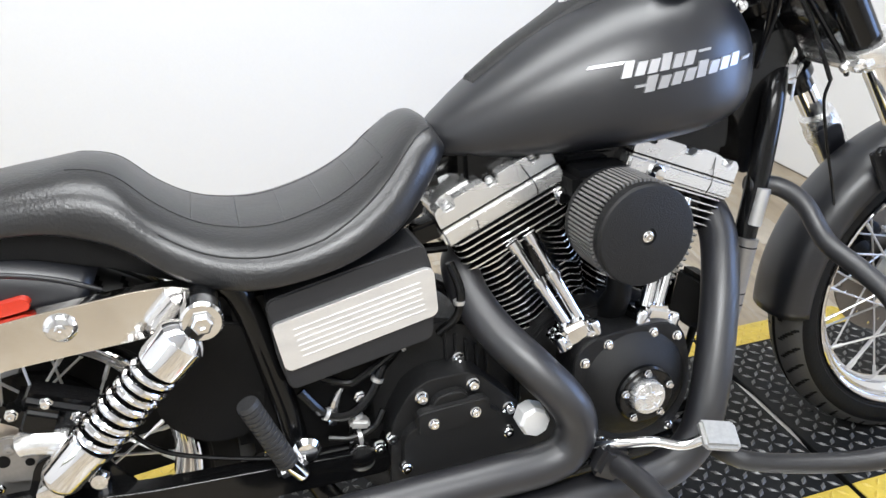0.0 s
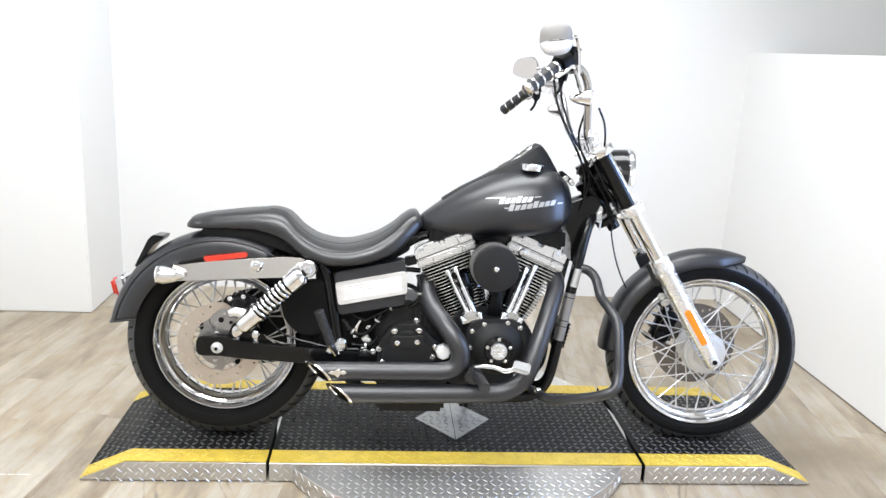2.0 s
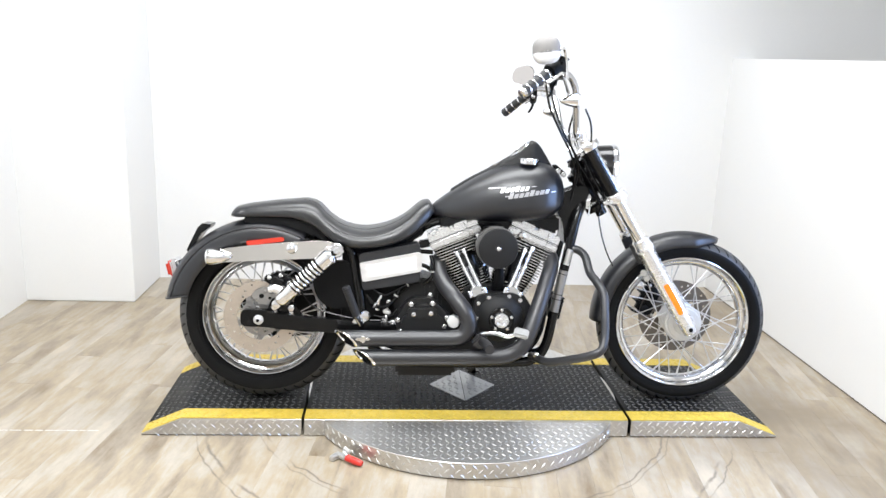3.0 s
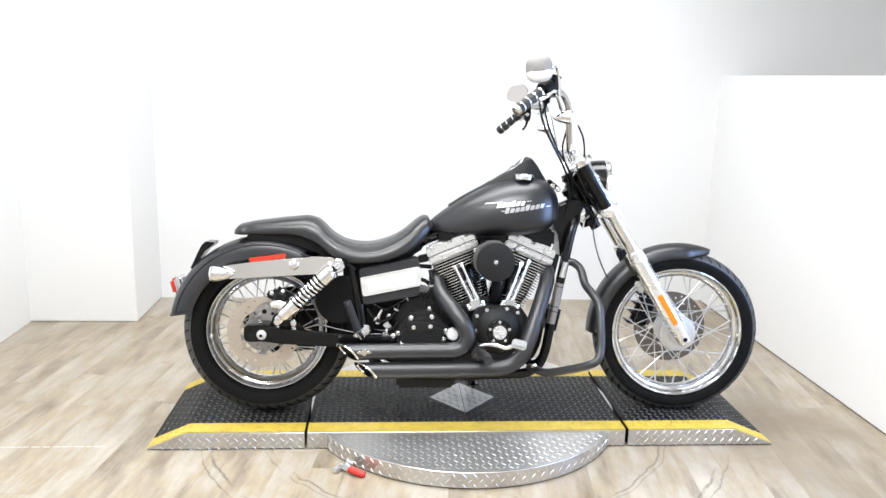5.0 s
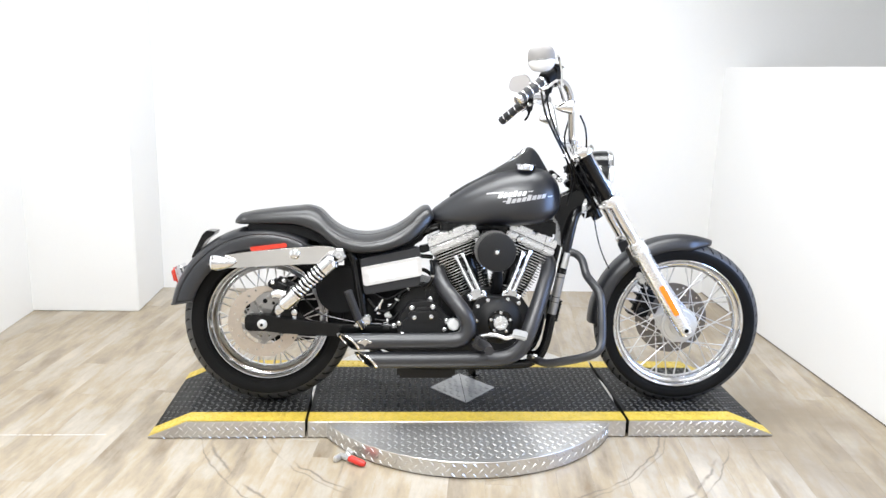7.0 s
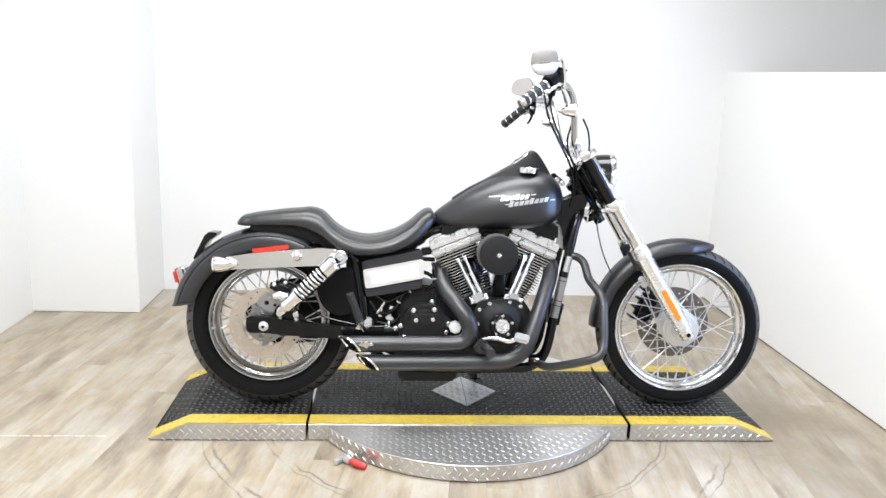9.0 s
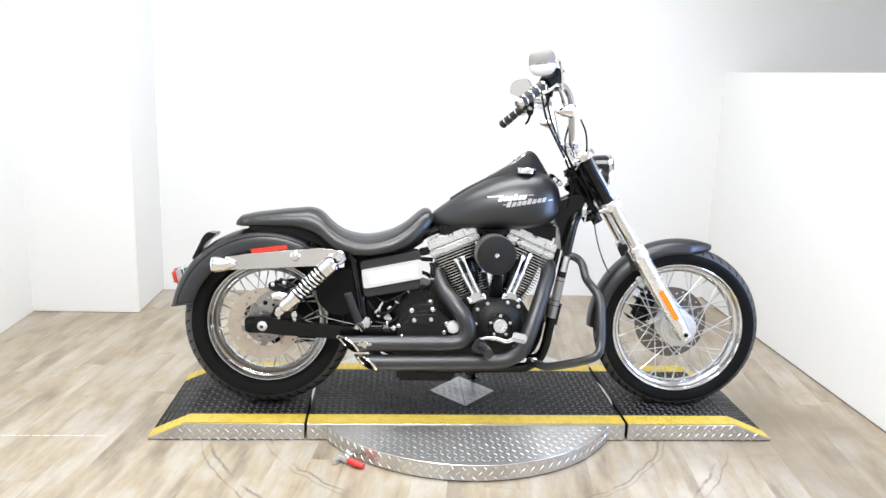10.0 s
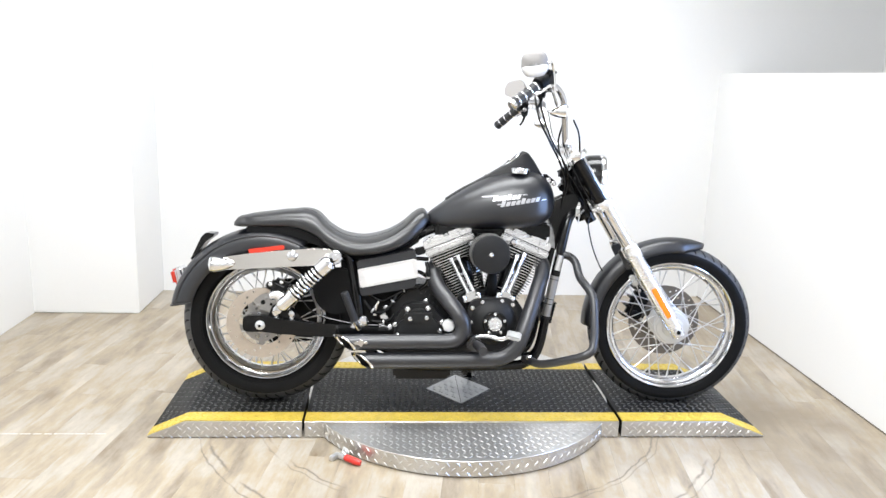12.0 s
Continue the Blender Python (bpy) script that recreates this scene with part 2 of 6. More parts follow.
        band.inputs["From Min"].default_value, band.inputs["From Max"].default_value = 0.0, thick
        band.inputs["To Min"].default_value, band.inputs["To Max"].default_value = amount, 0.0
        l.new(ab.outputs[0], band.inputs["Value"])
        spots = n.new("ShaderNodeTexNoise")
        spots.inputs["Scale"].default_value = 4.0
        l.new(geo.outputs["Position"], spots.inputs["Vector"])
        gate = n.new("ShaderNodeMapRange")
        gate.inputs["From Min"].default_value, gate.inputs["From Max"].default_value = 0.42, 0.52
        l.new(spots.outputs["Fac"], gate.inputs["Value"])
        both = n.new("ShaderNodeMath")
        both.operation = "MULTIPLY"
        l.new(band.outputs[0], both.inputs[0])
        l.new(gate.outputs[0], both.inputs[1])
        mix = n.new("ShaderNodeMix")
        mix.data_type = "RGBA"
        mix.inputs["B"].default_value = (0.115, 0.095, 0.075, 1)
        l.new(both.outputs[0], mix.inputs["Factor"])
        l.new(last, mix.inputs["A"])
        last = mix.outputs["Result"]
    stain = n.new("ShaderNodeTexNoise")
    stain.inputs["Scale"].default_value, stain.inputs["Detail"].default_value, stain.inputs["Distortion"].default_value = 1.3, 6, 0.8
    l.new(geo.outputs["Position"], stain.inputs["Vector"])
    soil = n.new("ShaderNodeMapRange")
    soil.inputs["From Min"].default_value, soil.inputs["From Max"].default_value = 0.40, 0.70
    soil.inputs["To Max"].default_value = 0.38
    l.new(stain.outputs["Fac"], soil.inputs["Value"])
    dirty = n.new("ShaderNodeMix")
    dirty.data_type = "RGBA"
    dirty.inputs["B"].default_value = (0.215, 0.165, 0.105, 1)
    # the stain mix strengthens toward +x, up to the partition
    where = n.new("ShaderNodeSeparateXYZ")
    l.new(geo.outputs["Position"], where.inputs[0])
    rightward = n.new("ShaderNodeMapRange")
    rightward.inputs["From Min"].default_value, rightward.inputs["From Max"].default_value = 0.1, 1.5
    rightward.inputs["To Min"].default_value, rightward.inputs["To Max"].default_value = 0.60, 2.7
    l.new(where.outputs["X"], rightward.inputs["Value"])
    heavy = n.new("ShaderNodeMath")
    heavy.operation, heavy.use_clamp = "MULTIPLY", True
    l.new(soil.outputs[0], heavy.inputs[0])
    l.new(rightward.outputs[0], heavy.inputs[1])
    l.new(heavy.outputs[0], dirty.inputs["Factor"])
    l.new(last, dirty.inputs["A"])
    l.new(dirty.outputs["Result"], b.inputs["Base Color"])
    b.inputs["Roughness"].default_value = 0.36
    bn = n.new("ShaderNodeBump")
    bn.inputs["Strength"].default_value, bn.inputs["Distance"].default_value = 0.12, 0.001
    l.new(grain.outputs["Fac"], bn.inputs["Height"])
    l.new(bn.outputs[0], b.inputs["Normal"])
    return m


M["plank"] = plank_material()


# ---- mesh helpers ----
def part(name, bm, mat, parent=None, label="", smooth=35, mats=()):
    """Links a bmesh as one mesh object, under its thing or part."""
    bmesh.ops.recalc_face_normals(bm, faces=bm.faces)
    me = bpy.data.meshes.new(name)
    bm.to_mesh(me)
    bm.free()
    me.materials.append(M[mat])
    for other in mats:
        me.materials.append(M[other])
    if smooth:
        me.polygons.foreach_set("use_smooth", [True] * len(me.polygons))
        me.set_sharp_from_angle(angle=radians(smooth))
    ob = new(name, me)
    ob.parent = parent
    if label:
        ob["label"] = label
    return ob


def spline(keys):
    """A smooth function through (x, value) keys."""
    xs, ys = np.array([k[0] for k in keys], float), np.array([k[1] for k in keys], float)
    slope = np.gradient(ys, xs)

    def f(x):
        i = int(np.clip(np.searchsorted(xs, x) - 1, 0, len(xs) - 2))
        h = xs[i + 1] - xs[i]
        u = min(1.0, max(0.0, (x - xs[i]) / h))
        return float((2 * u**3 - 3 * u**2 + 1) * ys[i] + (u**3 - 2 * u**2 + u) * h * slope[i] + (3 * u**2 - 2 * u**3) * ys[i + 1] + (u**3 - u**2) * h * slope[i + 1])
    return f


def curve_points(pts, steps=8):
    """Points along a smooth curve through pts."""
    p = [Vector(q) for q in pts]
    p = [2 * p[0] - p[1]] + p + [2 * p[-1] - p[-2]]
    out = []
    for a, b, c, d in zip(p, p[1:], p[2:], p[3:]):
        for k in range(steps):
            u = k / steps
            out.append(0.5 * (2 * b + (c - a) * u + (2 * a - 5 * b + 4 * c - d) * u * u + (3 * b - a - 3 * c + d) * u**3))
    return out + [p[-2]]


def loft(bm, rings, caps=True, closed=False):
    loops = [[bm.verts.new(v) for v in r] for r in rings]
    pairs = list(zip(loops, loops[1:])) + ([(loops[-1], loops[0])] if closed else [])
    for a, b in pairs:
        for i in range(len(a)):
            j = (i + 1) % len(a)
            bm.faces.new((a[i], a[j], b[j], b[i]))
    if caps and not closed:
        bm.faces.new(loops[0])
        bm.faces.new(loops[-1])
    return loops


def tube(bm, pts, r, seg=12, steps=8, smooth=True, caps=True):
    """A round tube along a path; r is a radius or a list of them, one for each given point."""
    path = curve_points(pts, steps) if smooth and len(pts) > 2 else [Vector(q) for q in pts]
    rs = [r] * len(path) if not isinstance(r, (list, tuple)) else [float(np.interp(i / (len(path) - 1), np.linspace(0, 1, len(r)), r)) for i in range(len(path))]
    rings, up = [], None
    for i, p in enumerate(path):
        d = (path[min(i + 1, len(path) - 1)] - path[max(i - 1, 0)]).normalized()
        if up is None:
            up = d.orthogonal().normalized()
        up = (up - d * up.dot(d)).normalized()
        side = d.cross(up)
        rings.append([p + rs[i] * (math.cos(a) * up + math.sin(a) * side) for a in np.linspace(0, 2 * math.pi, seg, endpoint=False)])
    loft(bm, rings, caps)
    return bm


def frame_of(axis):
    d = Vector(axis).normalized()
    u = d.orthogonal().normalized()
    if abs(d.y) > 0.99:
        u = Vector((1, 0, 0))
    return u, d.cross(u), d


def lathe(bm, centre, axis, profile, seg=48, closed=False):
    """Turns (radius, height) points round an axis through centre."""
    u, w, d = frame_of(axis)
    c = Vector(centre)
    rings = [[c + d * h + max(r, 1e-4) * (math.cos(a) * u + math.sin(a) * w) for a in np.linspace(0, 2 * math.pi, seg, endpoint=False)] for r, h in ((float(p), float(q)) for p, q in profile)]
    loft(bm, rings, caps=not closed, closed=closed)
    return bm


def prism(bm, outline, y0, y1, bevel=0.0, segments=2):
    """A plate with that outline in x and z, between two values of y."""
    a = [bm.verts.new((x, y0, z)) for x, z in outline]
    b = [bm.verts.new((x, y1, z)) for x, z in outline]
    n = len(outline)
    fs = [bm.faces.new(a), bm.faces.new(b)] + [bm.faces.new((a[i], a[(i + 1) % n], b[(i + 1) % n], b[i])) for i in range(n)]
    if bevel:
        es = {e for f in fs for e in f.edges}
        bmesh.ops.recalc_face_normals(bm, faces=fs)
        bmesh.ops.bevel(bm, geom=list(es), offset=bevel, segments=segments, affect="EDGES", clamp_overlap=True)
    return bm


def box(bm, size, m=None, bevel=0.0, segments=2):
    made = bmesh.ops.create_cube(bm, size=1.0, matrix=(m or Matrix()) @ Matrix.Diagonal((*size, 1)))
    if bevel:
        bmesh.ops.bevel(bm, geom=list({e for v in made["verts"] for e in v.link_edges}), offset=bevel, segments=segments, affect="EDGES", clamp_overlap=True)
    return bm


def rounded(outline, r=0.02, n=4):
    """An outline with its corners rounded."""
    out, k = [], len(outline)
    for i in range(k):
        p, a, b = Vector(outline[i]), Vector(outline[i - 1]), Vector(outline[(i + 1) % k])
        u, w = (a - p), (b - p)
        d = min(r, u.length * 0.45, w.length * 0.45)
        s, e = p + u.normalized() * d, p + w.normalized() * d
        for t in np.linspace(0, 1, n):
            out.append(tuple((1 - t) ** 2 * s + 2 * t * (1 - t) * p + t * t * e))
    return out


def pierced(bm, centre, axis, outer, inner, holes, thick, seg=64):
    """A disc with a round opening and small holes; holes: (radius from centre, degrees, hole radius)."""
    u, w, d = frame_of(axis)
    c = Vector(centre)
    flat, edges = [], []

    def ring(x, y, r, n):
        k = len(flat)
        flat.extend(Vector((x + r * math.cos(a), y + r * math.sin(a))) for a in np.linspace(0, 2 * math.pi, n, endpoint=False))
        edges.extend((k + i, k + (i + 1) % n) for i in range(n))
    ring(0, 0, outer, seg)
    if inner:
        ring(0, 0, inner, seg)
    for r, a, h in holes:
        ring(r * math.cos(radians(a)), r * math.sin(radians(a)), h, 8)
    pts, _, tris, *_ = delaunay_2d_cdt(flat, edges, [], 4, 1e-6)
    vs = [bm.verts.new(c + p.x * u + p.y * w) for p in pts]
    void = [(Vector((0, 0)), inner or 0)] + [(Vector((r * math.cos(radians(a)), r * math.sin(radians(a)))), h) for r, a, h in holes]
    solid = [t for t in tris if all((sum((pts[i] for i in t), Vector((0, 0))) / 3 - o).length > h * 0.98 for o, h in void)]
    fs = [bm.faces.new([vs[i] for i in t]) for t in solid]
    up = bmesh.ops.extrude_face_region(bm, geom=fs)["geom"]
    bmesh.ops.translate(bm, vec=d * thick, verts=[g for g in up if isinstance(g, bmesh.types.BMVert)])
    return bm


def bolt(bm, centre, axis, r, h=None, hexagon=True):
    h = h or r * 0.7
    lathe(bm, centre, axis, [(r * 1.25, 0), (r * 1.25, h * 0.25), (r, h * 0.3), (r, h * 0.85), (r * 0.8, h), (r * 0.35, h), (r * 0.3, h * 0.7)], 6 if hexagon else 14)
    return bm


def bolts(parent, spots, axis, r, h=None, hexagon=True, name="bolt", mat="chrome"):
    """Bolts alike, each a part of its own."""
    for c in spots:
        part(name, bolt(bmesh.new(), c, axis, r, h, hexagon), mat, parent)


# ---- the room ----
X_LEFT, X_RIGHT, Y_BACK, Y_FRONT, Z_TOP = -2.31, 1.71, 1.88, -5.4, 3.0
BAY_X, BAY_Y = -1.733, 1.388
LEDGE = 1.44


def slab(name, x0, x1, y0, y1, z0, z1, mat="wall", label="", bevel=0.0):
    bm = bmesh.new()
    box(bm, (x1 - x0, y1 - y0, z1 - z0), pose((x0 + x1) / 2, (y0 + y1) / 2, (z0 + z1) / 2), bevel)
    return tagged(part(name, bm, mat, smooth=35 if bevel else 0), label, "wall", kind="structure")


X_FAR = 2.75
slab("wall_north", BAY_X - 0.05, X_FAR, Y_BACK, Y_BACK + 0.15, 0, Z_TOP, label="plain white painted plaster back wall")
slab("wall_bay", X_LEFT - 0.05, BAY_X, BAY_Y, Y_BACK + 0.15, 0, Z_TOP, label="white painted boxed-out corner of the wall", bevel=0.006)
# unseen near walls, a shade darker to steer reflections on the bike
slab("wall_west_near", X_LEFT - 0.15, X_LEFT, Y_FRONT, -1.4, 0, Z_TOP, "reflection_wall", "unseen plain wall toned for the bike's reflections")
# opening for the added west light, out of view
slab("wall_west_sill", X_LEFT - 0.15, X_LEFT, -1.4, -0.5, 0, 0.5, label="white painted wall under an added, unseen window")
slab("wall_west_lintel", X_LEFT - 0.15, X_LEFT, -1.4, -0.5, 2.0, Z_TOP, label="white painted wall over an added, unseen window")
slab("wall_west", X_LEFT - 0.15, X_LEFT, -0.5, Y_BACK + 0.15, 0, Z_TOP, label="plain white painted side wall")
slab("wall_south", X_LEFT - 0.15, X_FAR + 0.15, Y_FRONT - 0.15, Y_FRONT, 0, Z_TOP, "reflection_wall", "unseen plain wall toned for the bike's reflections")
slab("wall_east", X_RIGHT, X_RIGHT + 0.13, -0.30, Y_BACK + 0.05, 0, LEDGE, label="white painted half-height partition wall")
# opening for the added blue light, out of view
slab("wall_east_sill", X_RIGHT, X_RIGHT + 0.13, -1.10, -0.30, 0, 0.60, label="white painted wall under an added, unseen window")
slab("wall_east_lintel", X_RIGHT, X_RIGHT + 0.13, -1.10, -0.30, 1.70, Z_TOP, label="white painted wall over an added, unseen window")
slab("wall_east_far", X_FAR, X_FAR + 0.15, -0.30, Y_BACK + 0.15, 0, Z_TOP, label="white painted wall beyond a half-height partition")
slab("wall_east_return", X_RIGHT + 0.13, X_FAR, -0.45, -0.30, 0, Z_TOP, label="white painted return wall")
# unseen slab added to block lamp light, so the recess falls grey
slab("wall_east_light_block", X_RIGHT + 0.02, X_FAR, -0.30, Y_BACK + 0.05, 2.52, Z_TOP, label="unseen white slab that keeps lamp light off the recess")
slab("wall_east_near", X_RIGHT, X_RIGHT + 0.13, Y_FRONT, -1.10, 0, Z_TOP, "reflection_wall", "unseen plain wall toned for the bike's reflections")
slab("trim", X_RIGHT - 0.004, X_RIGHT + 0.001, -0.30, Y_BACK, -0.002, 0.004, "subfloor", "dark joint between the wall and the floor")
bm = bmesh.new()
box(bm, (X_FAR - X_LEFT + 0.3, Y_BACK - Y_FRONT + 0.3, 0.12), pose((X_LEFT + X_FAR) / 2, (Y_FRONT + Y_BACK) / 2, Z_TOP + 0.06))
tagged(part("ceiling", bm, "ceiling", smooth=0), "plain white painted ceiling", "ceiling", kind="structure")
bm = bmesh.new()
box(bm, (X_FAR - X_LEFT + 0.3, Y_BACK - Y_FRONT + 0.3, 0.1), pose((X_LEFT + X_FAR) / 2, (Y_FRONT + Y_BACK) / 2, -0.062))
floor = tagged(part("floor", bm, "subfloor", smooth=0), "pale oak laminate floor in long narrow planks", "floor", kind="structure")


# ---- the motorcycle stand: three tread-plate sections over a round turntable ----
H = 0.070
Y_NEAR, Y_FAR = -0.155, 0.465
STRIPE = 0.075


def lugs(bm, spots, length=0.028, width=0.0108, height=0.0024):
    """Raised lens-shaped lugs; spots: matrices whose z is the plate's normal."""
    for m in spots:
        c = [bm.verts.new(m @ Vector(p)) for p in ((-length / 2, 0, -0.0004), (0, -width / 2, -0.0004), (length / 2, 0, -0.0004), (0, width / 2, -0.0004), (-length * 0.22, 0, height), (length * 0.22, 0, height))]
        for f in ((0, 1, 4), (1, 5, 4), (1, 2, 5), (2, 3, 5), (3, 4, 5), (3, 0, 4)):
            bm.faces.new([c[i] for i in f])


def lug_grid(x0, x1, y0, y1, pitch=0.0245):
    """Centres and turns of a tread pattern: lugs at right angles, in turn."""
    nx, ny = int((x1 - x0) / pitch), int((y1 - y0) / pitch)
    for i in range(nx):
        for j in range(ny):
            yield x0 + (i + 0.5) * (x1 - x0) / nx, y0 + (j + 0.5) * (y1 - y0) / ny, 45 if (i + j) % 2 else -45


def stand_section(x0, x1, slope, label):
    """One section: a deck, its tread lugs, two yellow stripes and a bare front skirt. slope: (top x, foot x) of the ramp end, or None."""
    if slope and slope[1] < slope[0]:
        side = [(x1, 0.004), (x1, H), (slope[0], H), (slope[1], 0.008), (slope[1], 0.004)]
    elif slope:
        side = [(x0, 0.004), (slope[1], 0.004), (slope[1], 0.008), (slope[0], H), (x0, H)]
    else:
        side = [(x0, 0.004), (x1, 0.004), (x1, H), (x0, H)]

    def z_at(x):
        if not slope:
            return H
        u = (x - slope[0]) / (slope[1] - slope[0])
        return H - max(0.0, u) * (H - 0.008)

    def lie(x, y, turn, lift=0.0):
        tilt = 0
        if slope and (x - slope[0]) * (slope[1] - slope[0]) > 0:
            tilt = math.degrees(math.atan2(H - 0.008, slope[0] - slope[1]))
            tilt = -tilt if slope[1] < slope[0] else 180 - tilt
        return pose(x, y, z_at(x) + lift, 0, tilt, 0) @ pose(0, 0, 0, 0, 0, turn)

    def stripe(y0, y1):
        bm = bmesh.new()
        xs = sorted([x0, x1] if not slope else [min(x0, x1, slope[1]), slope[0], max(x0, x1, slope[1])])
        lo = [[bm.verts.new((x, y, z_at(x) + dz)) for y, dz in ((y0, -0.002), (y0, 0.0009), (y1, 0.0009), (y1, -0.002))] for x in xs]
        for a, b in zip(lo, lo[1:]):
            for i in range(4):
                bm.faces.new((a[i], a[(i + 1) % 4], b[(i + 1) % 4], b[i]))
        bm.faces.new(lo[0]), bm.faces.new(lo[-1])
        lugs(bm, [lie(x, y, a, 0.001) for x, y, a in lug_grid(min(xs) + 0.01, max(xs) - 0.01, y0, y1)])
        return bm

    thing = new("tread_plate_section")
    tagged(thing, label, "stand", group="sections of the motorcycle stand")
    bm = bmesh.new()
    prism(bm, side, Y_NEAR + 0.002, Y_FAR - 0.002, 0.002, 1)
    part("deck", bm, "deck", thing)
    bm = bmesh.new()
    lo, hi = min(x for x, z in side) + 0.012, max(x for x, z in side) - 0.008
    spots = [(x, y, a) for x, y, a in lug_grid(lo, hi, Y_NEAR + STRIPE, Y_FAR - STRIPE) if slope or abs(x - (-0.02)) / 0.137 + abs(y - 0.157) / 0.155 > 1]
    lugs(bm, [lie(x, y, a) for x, y, a in spots])
    tagged(part("tread_pattern", bm, "lug", thing, "worn raised tread lugs"), kind="stuff")
    part("stripe", stripe(Y_NEAR, Y_NEAR + STRIPE), "yellow", thing, "chipped yellow safety stripe")
    part("stripe", stripe(Y_FAR - STRIPE, Y_FAR), "yellow", thing, "chipped yellow safety stripe")
    bm = bmesh.new()
    skirt = [(x, z if z < 0.02 else z - 0.003) for x, z in side]
    prism(bm, skirt, Y_NEAR - 0.004, Y_NEAR + 0.003, 0.0008, 1)
    part("skirt", bm, "plate", thing, "bare aluminium tread plate skirt")
    bm = bmesh.new()
    count = int((hi - lo) / 0.0168)
    for k in range(count):
        x = lo + (k + 0.5) * (hi - lo) / count
        for j in range(4):
            z = H * (0.10 + 0.235 * j)
            if (k + j) % 2 == 0 and z < z_at(x) - 0.010:
                lugs(bm, [pose(x, Y_NEAR - 0.004, z, 90) @ pose(0, 0, 0, 0, 0, 47 if j % 2 else -43)], 0.029, 0.0056, 0.0022)
    tagged(part("tread_pattern", bm, "lugbright", thing, "bright raised tread lugs"), kind="stuff")
    return thing


stand_section(-1.227, -0.645, (-1.085, -1.227), "black tread plate ramp end with yellow edge stripes")
middle = stand_section(-0.635, 0.590, None, "black tread plate middle section with yellow edge stripes")
stand_section(0.603, 1.183, (1.030, 1.183), "black tread plate ramp end with yellow edge stripes")

# bare diamond in the middle section, over the turntable's pivot
bm = bmesh.new()
for sgn in (-1, 1):
    tri = [(-0.02 + sgn * 0.0012, 0.003), (-0.02 + sgn * 0.0012, 0.311), (-0.02 + sgn * 0.136, 0.157)]
    lo = [bm.verts.new((x, y, H - 0.002)) for x, y in tri]
    hi = [bm.verts.new((x, y, H + 0.0022)) for x, y in tri]
    bm.faces.new(lo), bm.faces.new(hi)
    for i in range(3):
        bm.faces.new((lo[i], lo[(i + 1) % 3], hi[(i + 1) % 3], hi[i]))
lugs(bm, [pose(x, y, H + 0.0022, 0, 0, a) for x, y, a in lug_grid(-0.16, 0.12, 0.0, 0.314) if abs(x + 0.02) / 0.137 + abs(y - 0.157) / 0.155 < 0.86 and abs(x + 0.02) > 0.012])
part("pivot_cover", bm, "pivot", middle, "bare metal diamond-shaped cover with a seam", smooth=0)

turntable = new("turntable")
tagged(turntable, "round bare aluminium tread plate turntable on the floor", "turntable")
T_C, T_R, T_H = (-0.02, 0.155), 0.627, 0.0645
bm = bmesh.new()
lathe(bm, (*T_C, 0), (0, 0, 1), [(T_R - 0.006, 0.004), (T_R, 0.006), (T_R, T_H - 0.0015), (T_R - 0.0015, T_H), (T_R - 0.2, T_H), (0.02, T_H)], 128)
part("disc", bm, "plate", turntable)
bm = bmesh.new()
for x, y, a in lug_grid(T_C[0] - T_R, T_C[0] + T_R, T_C[1] - T_R, T_C[1] + T_R, 0.0235):
    d = math.hypot(x - T_C[0], y - T_C[1])
    if d < T_R - 0.014 and not Y_NEAR - 0.005 < y < Y_FAR + 0.005:
        lugs(bm, [pose(x, y, T_H, 0, 0, a)], 0.0265, 0.0076, 0.0015)
n = 2 * int(math.pi * T_R / 0.019)
for k in range(n):
    a = 360 * k / n
    for j in range(3):
        if (k + j) % 2 == 0:
            lugs(bm, [pose(T_C[0] + T_R * math.cos(radians(a)), T_C[1] + T_R * math.sin(radians(a)), 0.013 + 0.019 * j, 0, 0, a + 90) @ pose(0, 0, 0, 90, 0, 0) @ pose(0, 0, 0, 0, 0, 45 if j % 2 else -45)], 0.027, 0.0056, 0.0020)
tagged(part("tread_pattern", bm, "platelug", turntable), kind="stuff")

# locking latch with a red grip at the turntable's edge
latch = new("locking_latch")
tagged(latch, "steel latch with a red vinyl grip beside the turntable", "latch")
bm = bmesh.new()
box(bm, (0.05, 0.022, 0.014), pose(-0.488, -0.325, 0.011, 0, 0, -38), 0.003)
box(bm, (0.03, 0.012, 0.03), pose(-0.470, -0.322, 0.024, 0, 20, -38), 0.003)
box(bm, (0.018, 0.03, 0.02), pose(-0.512, -0.337, 0.012, 0, 0, -38), 0.003)
part("bracket", bm, "cast", latch)
bm = bmesh.new()
tube(bm, [(-0.478, -0.335, 0.03), (-0.462, -0.352, 0.022)], 0.005, 8, smooth=False)
part("lever", bm, "cast", latch)
bm = bmesh.new()
tube(bm, [(-0.470, -0.352, 0.022), (-0.462, -0.356, 0.019), (-0.428, -0.375, 0.014), (-0.412, -0.383, 0.013)], [0.009, 0.0125, 0.0125, 0.009], 12, 5)
part("grip", bm, "redgrip", latch, "red vinyl grip")

# worn dashes of white tape on the floor
tape = new("floor_tape")
tagged(tape, "worn dashed strip of white tape on the floor", "tape")
x = -2.28
while x < -1.42:
    w = 0.022 + 0.02 * random.random()
    bm = bmesh.new()
    box(bm, (w, 0.006, 0.0008), pose(x + w / 2, -0.126, 0.0008))
    part("dash", bm, "tape", tape, smooth=0)
    x += w + 0.002 + 0.008 * random.random()


# ---- the motorcycle: leans to its left on its side stand, bars turned slightly to its right ----
bike = new("motorcycle")
